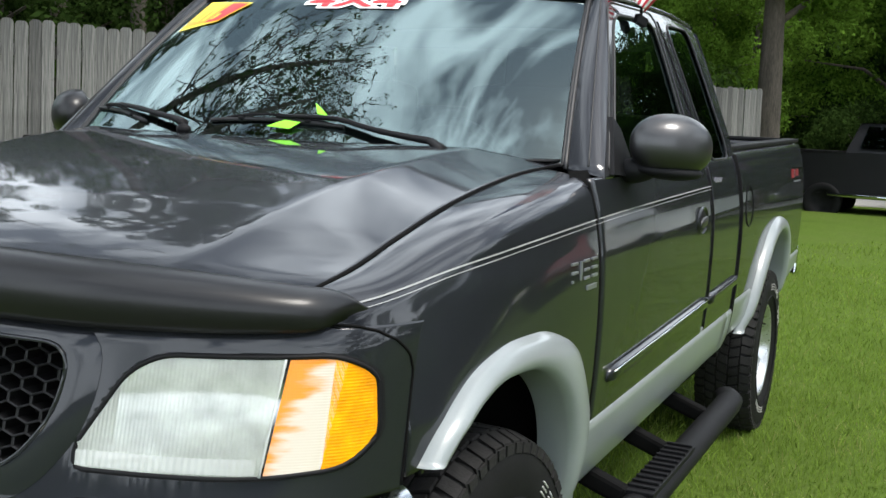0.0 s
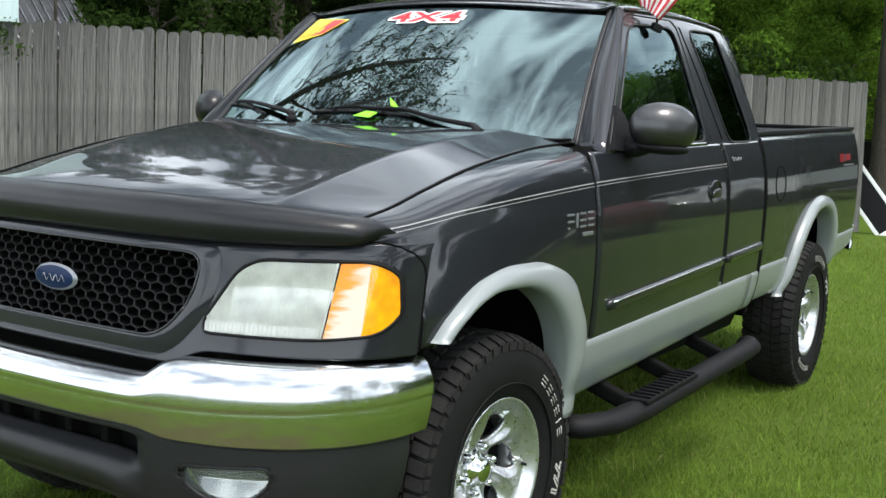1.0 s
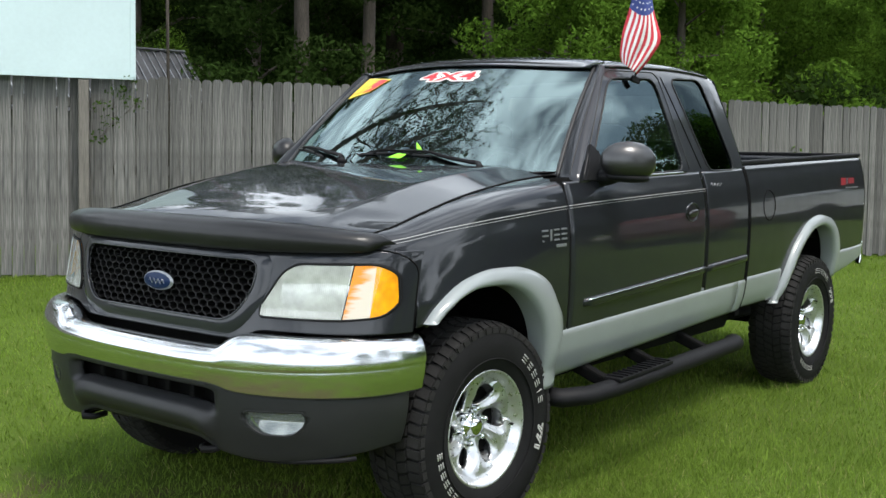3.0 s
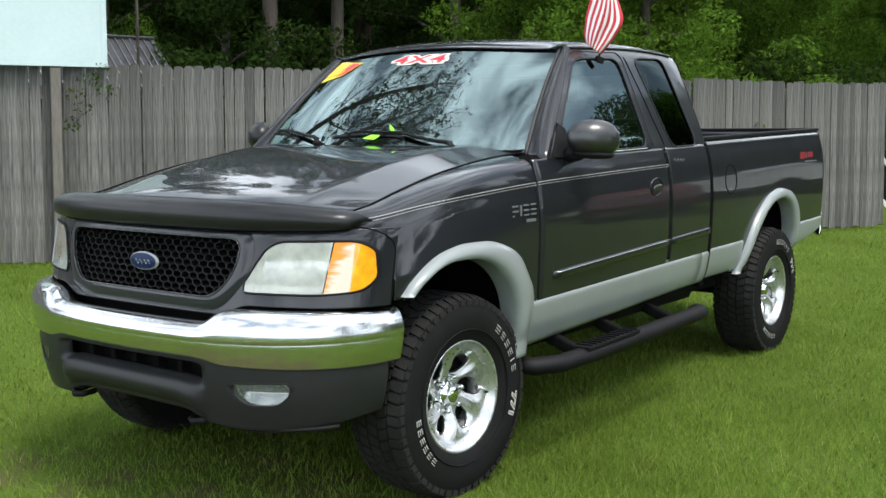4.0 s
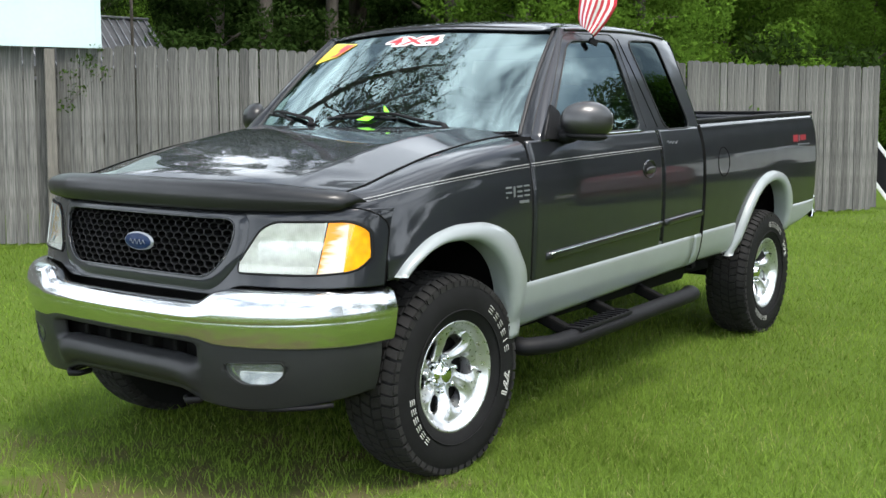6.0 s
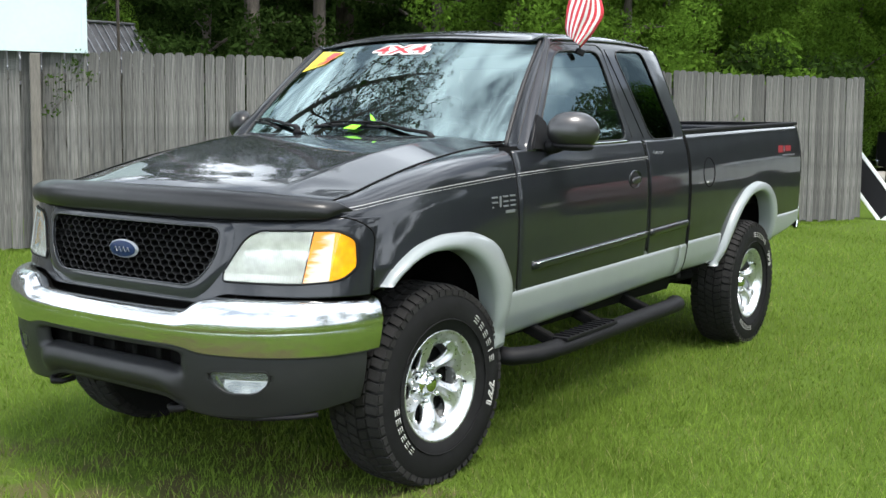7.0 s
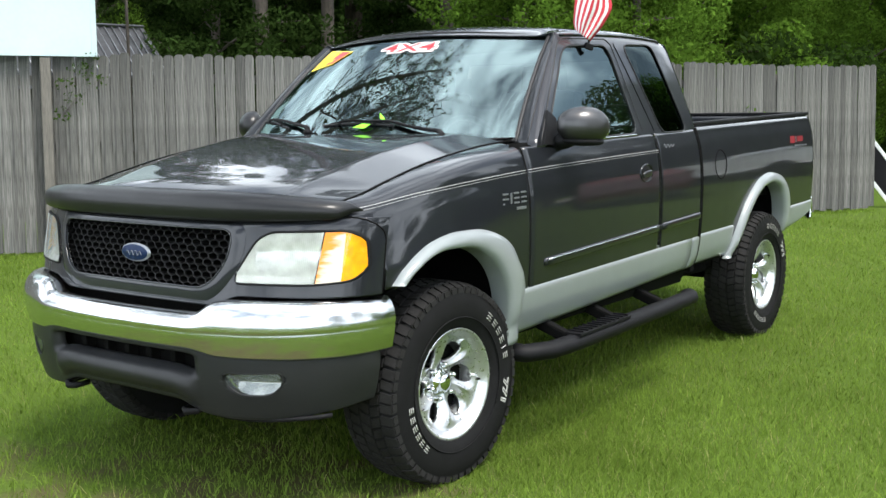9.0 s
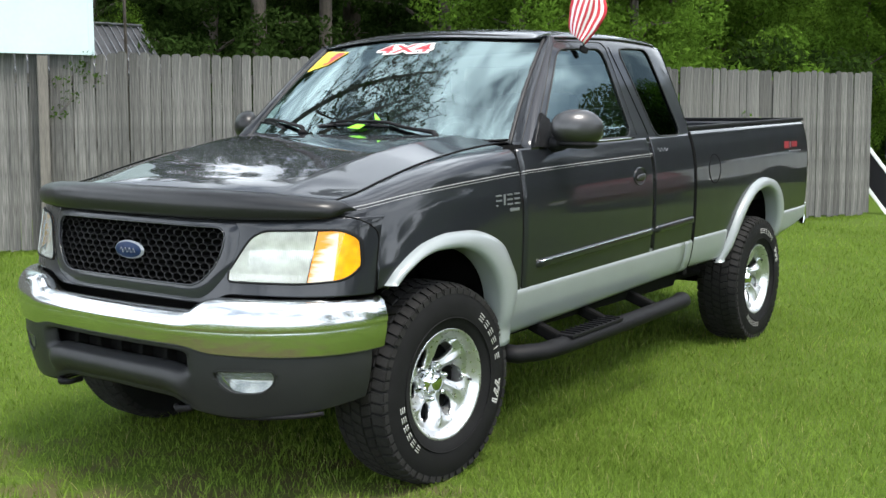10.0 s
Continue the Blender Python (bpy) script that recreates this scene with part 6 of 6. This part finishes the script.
        return (abs(u) ** 2.3 + abs(v) ** 2.3) ** (1 / 2.3), q
    for i in range(NA):
        a = 2 * math.pi * i / NA
        for k in range(NR):
            r = 0.052 + (0.209 - 0.052) * k / (NR - 1)
            d, q = window(a, r)
            # each spoke: a raised ridge, a broad facet falling to the window on one side
            rise = sstep(1.0, 1.75, d)
            x = 0.034 + 0.056 * ((r - 0.05) / 0.16) ** 1.5 + 0.018 * rise * math.sin(math.pi * min(max((r - 0.06) / 0.13, 0), 1)) - (0.015 * sstep(2.4, 0.95, d) if q > 0 else 0.0)
            verts.append((x, r * math.cos(a), r * math.sin(a)))
    for i in range(NA):
        a = 2 * math.pi * (i + 0.5) / NA
        for k in range(NR - 1):
            r = 0.052 + (0.209 - 0.052) * (k + 0.5) / (NR - 1)
            if window(a, r)[0] < 1.0:
                continue
            j = (i + 1) % NA
            faces.append((i * NR + k, i * NR + k + 1, j * NR + k + 1, j * NR + k))
    face = mesh_part("rim_face", verts, faces, M_ALLOY, root, "swirled polished spokes", thick=0.022)
    lathe("brake_disc", [(0.01, 0.165), (0.012, 0.06), (0.03, 0.055)], M_DARK, root, 40)
    lathe("rim_backing", [(-0.03, 0.19), (-0.03, 0.02)], M_DARK, root, 40)
    cap = lathe("hub_cap", [(0.026, 0.054), (0.040, 0.053), (0.046, 0.048), (0.050, 0.041), (0.070, 0.037), (0.077, 0.031), (0.080, 0.014), (0.081, 0.001)], M_CHROME, root, 40, "chrome hub cap")
    for i in range(6):
        a = 2 * math.pi * (i + 0.25) / 6
        nut = lathe("lug_nut", [(0.034, 0.0115), (0.056, 0.011), (0.064, 0.007), (0.065, 0.001)], M_CHROME, root, 10, "", (0, 0.070 * math.cos(a), 0.070 * math.sin(a)))
    tube("valve", [(0.085, 0.192 * math.cos(-0.1), 0.192 * math.sin(-0.1)), (0.100, 0.188 * math.cos(-0.1), 0.188 * math.sin(-0.1))], 0.005, M_BLACK, root, 6)
    return root


master = build_wheel()
spots = [("wheel", 0.838, HUB_F, 0, -3.0), ("wheel", 0.826, HUB_R, 40, 0), ("wheel", -0.838, HUB_F, 75, 177.0), ("wheel", -0.826, HUB_R, 10, 180)]
for i, (nm, x, y, spin, turn) in enumerate(spots):
    w = copy_thing(master, pose(x, y, HUB_Z, 0, 0, turn) @ pose(0, 0, 0, spin, 0, 0))
    w.parent = truck
for o in [*master.children_recursive, master]:
    bpy.data.objects.remove(o)


# ---- things on and about the truck ----
def on_screen(me, cx, cz, k, lift):
    """Bends flat lettering on to the windscreen."""
    for v in me.vertices:
        p = screen_at(cx + v.co.x * k[0], cz + v.co.y * k[1], lift + v.co.z)
        v.co = p


decal = text_mesh("4X4", 0.135, 0.0, 0.015)
on_screen(decal, 0.030, 1.818, (1.40, 0.43), 0.0035)
decal.materials.append(M_WHITE)
d0 = new("windscreen_decal", decal)
d0.parent = truck
d0["label"] = "red lettering with a white outline stuck on the windscreen"
red = text_mesh("4X4", 0.135, 0.0, 0.003)
on_screen(red, 0.030, 1.818, (1.40, 0.43), 0.0055)
red.materials.append(M_RED)
d1 = new("red_lettering", red)
d1.parent = d0
# year sticker in the upper corner: yellow edge, red field, bars
STICKER = ((-0.682, 1.722), (-0.645, 1.836), (-0.385, 1.821), (-0.490, 1.754))


def screen_patch(name, u0, u1, v0, v1, mm, parent, lift, label=""):
    """A piece of the sticker's four-sided outline, u along it and v across."""
    a, b, c, d = [Vector(p) for p in STICKER]
    at = lambda u, v: a.lerp(d, u).lerp(b.lerp(c, u), v)
    return sheet(name, lambda u, v: screen_at(*at(u, v), lift), lin(u0, u1, 14), lin(v0, v1, 8), mm, parent, label=label)


st = screen_patch("year_sticker", 0, 1, 0, 1, M_YELLOW, truck, 0.004, "yellow-edged red sticker with yellow bars")
screen_patch("sticker_field", 0.62, 0.97, 0.08, 0.94, M_RED, st, 0.006)
screen_patch("sticker_field", 0.05, 0.60, 0.10, 0.92, M_ORANGE, st, 0.006)
for u0, u1, v0, v1 in ((0.12, 0.22, 0.25, 0.80), (0.28, 0.36, 0.2, 0.8), (0.46, 0.54, 0.2, 0.8), (0.28, 0.54, 0.62, 0.82), (0.68, 0.76, 0.2, 0.45)):
    screen_patch("sticker_bar", u0, u1, v0, v1, M_YELLOW, st, 0.008)

# fluorescent card under the wiper
def card(pts, name, label):
    v = [screen_at(x, z, lift) for x, z, lift in pts]
    top = [p + Vector((0, -0.0015, 0.0015)) for p in v]
    n = len(v)
    return tagged(mesh_part(name, v + top, [tuple(range(n)), tuple(range(n, 2 * n))[::-1]] + [(i, (i + 1) % n, n + (i + 1) % n, n + i) for i in range(n)], M_GREEN, None, "", False), label, "card")


card([(0.010, 1.422, 0.010), (0.085, 1.417, 0.010), (0.112, 1.434, 0.014), (0.060, 1.438, 0.014)], "card", "bright green card tucked under the wiper")
card([(0.148, 1.462, 0.010), (0.182, 1.458, 0.010), (0.158, 1.474, 0.012), (0.128, 1.490, 0.012)], "card_tab", "small bright green tab above the wiper")

# ---- flag clipped to the door glass ----
flag = thing("flag", "small striped flag with stars clipped to the door glass", "flag")
FB = Vector((0.800, 1.362, 1.812))
R_ = Vector((0.87, 0.49, 0.0))
N_ = Vector((0.49, -0.87, 0.0))
clip = box("clip", (0.045, 0.022, 0.030), (0, 0, 0), M_BLACK, flag, 0.005)
clip.matrix_world = pose(*(FB + Vector((0.010, 0, 0.0))), 0, 20, 60)
tube("stick", [FB + Vector((0.01, 0, 0.01)), FB + R_ * 0.008 + Vector((0, 0, 0.2)), FB + R_ * 0.02 + Vector((0, 0, 0.64))], 0.005, M_BLACK, flag, 8)
NUF, NVF = 48, 26
# the hanging cloth's outer edge, fold and inner edge: across and up from the clip, and how far it stands out
US = [0.0, 0.20, 0.42, 0.62, 0.80, 1.0]
EDGES = [[(0.002, 0.60, 0.00), (-0.004, 0.47, 0.00), (-0.030, 0.335, -0.005), (-0.062, 0.205, -0.010), (-0.068, 0.125, -0.008), (-0.058, 0.082, 0.00)],
         [(0.022, 0.60, 0.03), (0.026, 0.45, 0.045), (0.022, 0.295, 0.055), (-0.006, 0.185, 0.05), (-0.026, 0.115, 0.045), (-0.036, 0.062, 0.04)],
         [(0.050, 0.60, 0.00), (0.066, 0.455, 0.00), (0.086, 0.325, -0.005), (0.122, 0.195, -0.010), (0.084, 0.110, 0.00), (0.016, 0.024, 0.01)]]
LINES = [[curve(US, [p[c] for p in e]) for c in range(3)] for e in EDGES]
fv, ff, fm = [], [], []
for i in range(NUF + 1):
    u = i / NUF
    a, b, c = [Vector([g(u) for g in ln]) for ln in LINES]
    for k in range(NVF + 1):
        v = k / NVF
        w0, w1, w2 = (v - 0.36) * (v - 1) / 0.36, v * (v - 1) / (0.36 * -0.64), v * (v - 0.36) / 0.64
        p = a * w0 + b * w1 + c * w2
        p.z += 0.007 * math.sin(11 * v + 5 * u) * (0.3 + u)
        fv.append(FB + R_ * p.x + Vector((0, 0, p.y)) + N_ * (0.012 + p.z))
for i in range(NUF):
    for k in range(NVF):
        ff.append((i * (NVF + 1) + k, (i + 1) * (NVF + 1) + k, (i + 1) * (NVF + 1) + k + 1, i * (NVF + 1) + k + 1))
        fm.append(2 if i < 20 else (0 if (k // 2) % 2 == 0 else 1))
cloth = mesh_part("cloth", fv, ff, None, flag, "", True, 0.0008, mats=[M_FLAGRED, M_FLAGWHITE, M_FLAGBLUE], fmat=fm)
sv, sf = [], []
for r in range(9):
    for c in range(6 if r % 2 == 0 else 5):
        i, k = 1.5 + r * 2.1, 2.0 + (c + (0.0 if r % 2 == 0 else 0.5)) * 4.3
        a = Vector(fv[int(i) * (NVF + 1) + int(k)]) + N_ * 0.0025
        b = len(sv)
        for q in range(10):
            rr = 0.0056 if q % 2 == 0 else 0.0024
            an = q * math.pi / 5
            sv.append(a + R_ * rr * math.sin(an) + Vector((0, 0, rr * math.cos(an))))
        sf.append(tuple(range(b, b + 10)))
mesh_part("stars", sv, sf, M_FLAGWHITE, flag, "white stars", smooth=False)


# ---- other vehicles ----
def far_pickup(name, paint, label, m, rear=-1.75, tyre=0.38):
    """A plain parked pickup seen from afar: nose to +x."""
    v = thing(name, label, "truck")
    pr = [(-2.75, 0.55), (-2.78, 0.75), (-2.76, 1.22), (-0.75, 1.24), (-0.74, 1.30), (-0.55, 1.78), (0.75, 1.80), (1.15, 1.36), (1.30, 1.28), (2.55, 1.18), (2.75, 1.02), (2.78, 0.60), (2.1, 0.52), (-2.1, 0.50)]
    n = len(pr)
    verts = []
    for y, k in ((-0.93, 1.0), (-0.98, 0.97), (0.98, 0.97), (0.93, 1.0)):
        for x, z in pr:
            inset = 0.20 * max(0, (z - 1.25) / 0.55)
            verts.append((x, y - math.copysign(inset, y), z))
    faces = [tuple(range(n)), tuple(range(3 * n, 4 * n))[::-1]]
    for r in range(3):
        faces += [(r * n + i, (r + 1) * n + i, (r + 1) * n + (i + 1) % n, r * n + (i + 1) % n) for i in range(n)]
    mesh_part("body", verts, faces, paint, v, smooth=False)
    for s in (1, -1):
        for x0, x1, t0, t1 in ((-0.52, 0.12, -0.42, 0.12), (0.18, 0.98, 0.18, 0.70)):
            mesh_part("window", [(x0, s * 0.972, 1.33), (x1, s * 0.972, 1.33), (t1, s * 0.80, 1.72), (t0, s * 0.80, 1.72)], [(0, 1, 2, 3) if s < 0 else (3, 2, 1, 0)], M_TINT, v, "dark window")
        for x in (rear, 1.75):
            w = lathe("wheel", [(-0.11, 0.20), (-0.13, 0.30), (-0.11, tyre), (0.11, tyre), (0.13, 0.30), (0.11, 0.20), (0.09, 0.19), (0.07, 0.02)], M_RUBBER, v, 28)
            w.matrix_basis = pose(x, s * 0.86, tyre, 0, 0, 90 * s)
        tube("running_board", [(-1.0, s * 0.99, 0.47), (0.9, s * 0.99, 0.47)], 0.04, M_CHROME, v, 8)
    box("bumper", (0.14, 1.9, 0.16), (-2.80, 0, 0.60), M_CHROME, v, 0.03)
    box("bumper", (0.14, 1.9, 0.18), (2.82, 0, 0.60), M_CHROME, v, 0.03)
    # dark slab laid on the closed body for the shade inside an open bed
    box("bed_opening", (1.9, 1.6, 0.02), (-1.75, 0, 1.245), M_DARK, v, 0.0)
    v.matrix_world = m
    return v


far_pickup("black_pickup", M_BLACKPAINT, "black pickup parked on the grass beyond the fence", pose(0.62, 19.8, 0.02, 0, 0, -3), -1.10, 0.34)


def far_car(name, paint, label, m):
    v = thing(name, label, "car")
    pr = [(-2.2, 0.35), (-2.25, 0.60), (-2.2, 0.92), (-1.5, 0.98), (-0.95, 1.40), (0.45, 1.42), (1.05, 0.98), (2.05, 0.86), (2.25, 0.60), (2.22, 0.35)]
    n = len(pr)
    verts = []
    for y in (-0.82, -0.90, 0.90, 0.82):
        for x, z in pr:
            inset = 0.22 * max(0, (z - 0.95) / 0.45)
            verts.append((x, y - math.copysign(inset, y), z))
    faces = [tuple(range(n)), tuple(range(3 * n, 4 * n))[::-1]]
    for r in range(3):
        faces += [(r * n + i, (r + 1) * n + i, (r + 1) * n + (i + 1) % n, r * n + (i + 1) % n) for i in range(n)]
    mesh_part("body", verts, faces, paint, v, smooth=False)
    for s in (1, -1):
        mesh_part("window", [(-1.30, s * 0.893, 1.0), (0.90, s * 0.893, 1.0), (0.40, s * 0.705, 1.36), (-0.90, s * 0.705, 1.36)], [(0, 1, 2, 3) if s < 0 else (3, 2, 1, 0)], M_TINT, v, "dark window")
        for x in (-1.4, 1.4):
            w = lathe("wheel", [(-0.10, 0.17), (-0.11, 0.27), (-0.09, 0.32), (0.09, 0.32), (0.11, 0.27), (0.10, 0.17), (0.07, 0.16), (0.06, 0.02)], M_RUBBER, v, 24)
            w.matrix_basis = pose(x, s * 0.80, 0.32, 0, 0, 90 * s)
    v.matrix_world = m
    return v


# parked opposite: they show in the truck's polished flank
far_car("red_car", M_REDPAINT, "red car parked across the lawn", pose(7.2, 13.4, 0.05, 0, 0, 58))
far_pickup("white_pickup", M_WHITEPAINT, "white pickup parked across the lawn", pose(6.6, 17.5, 0.1, 0, 0, 20))

# leaning framed board at the end of the fence
sign = thing("sandwich_board", "white-framed dark board leaning askew beyond the fence end", "sign")
box("board_face", (0.30, 0.03, 1.02), (0.16, 0, 0.54), M_BLACK, sign, 0.004)
for x in (0.0, 0.32):
    box("frame_side", (0.048, 0.045, 1.14), (x, 0, 0.54), M_WHITEPAINT, sign, 0.008)
for z in (0.0, 1.08):
    box("frame_rail", (0.368, 0.046, 0.06), (0.16, 0, z), M_WHITEPAINT, sign, 0.008)
sign.matrix_world = pose(-0.24, 11.62, 0.13, -10, 0, 8) @ pose(0, 0, 0, 0, -38, 0)
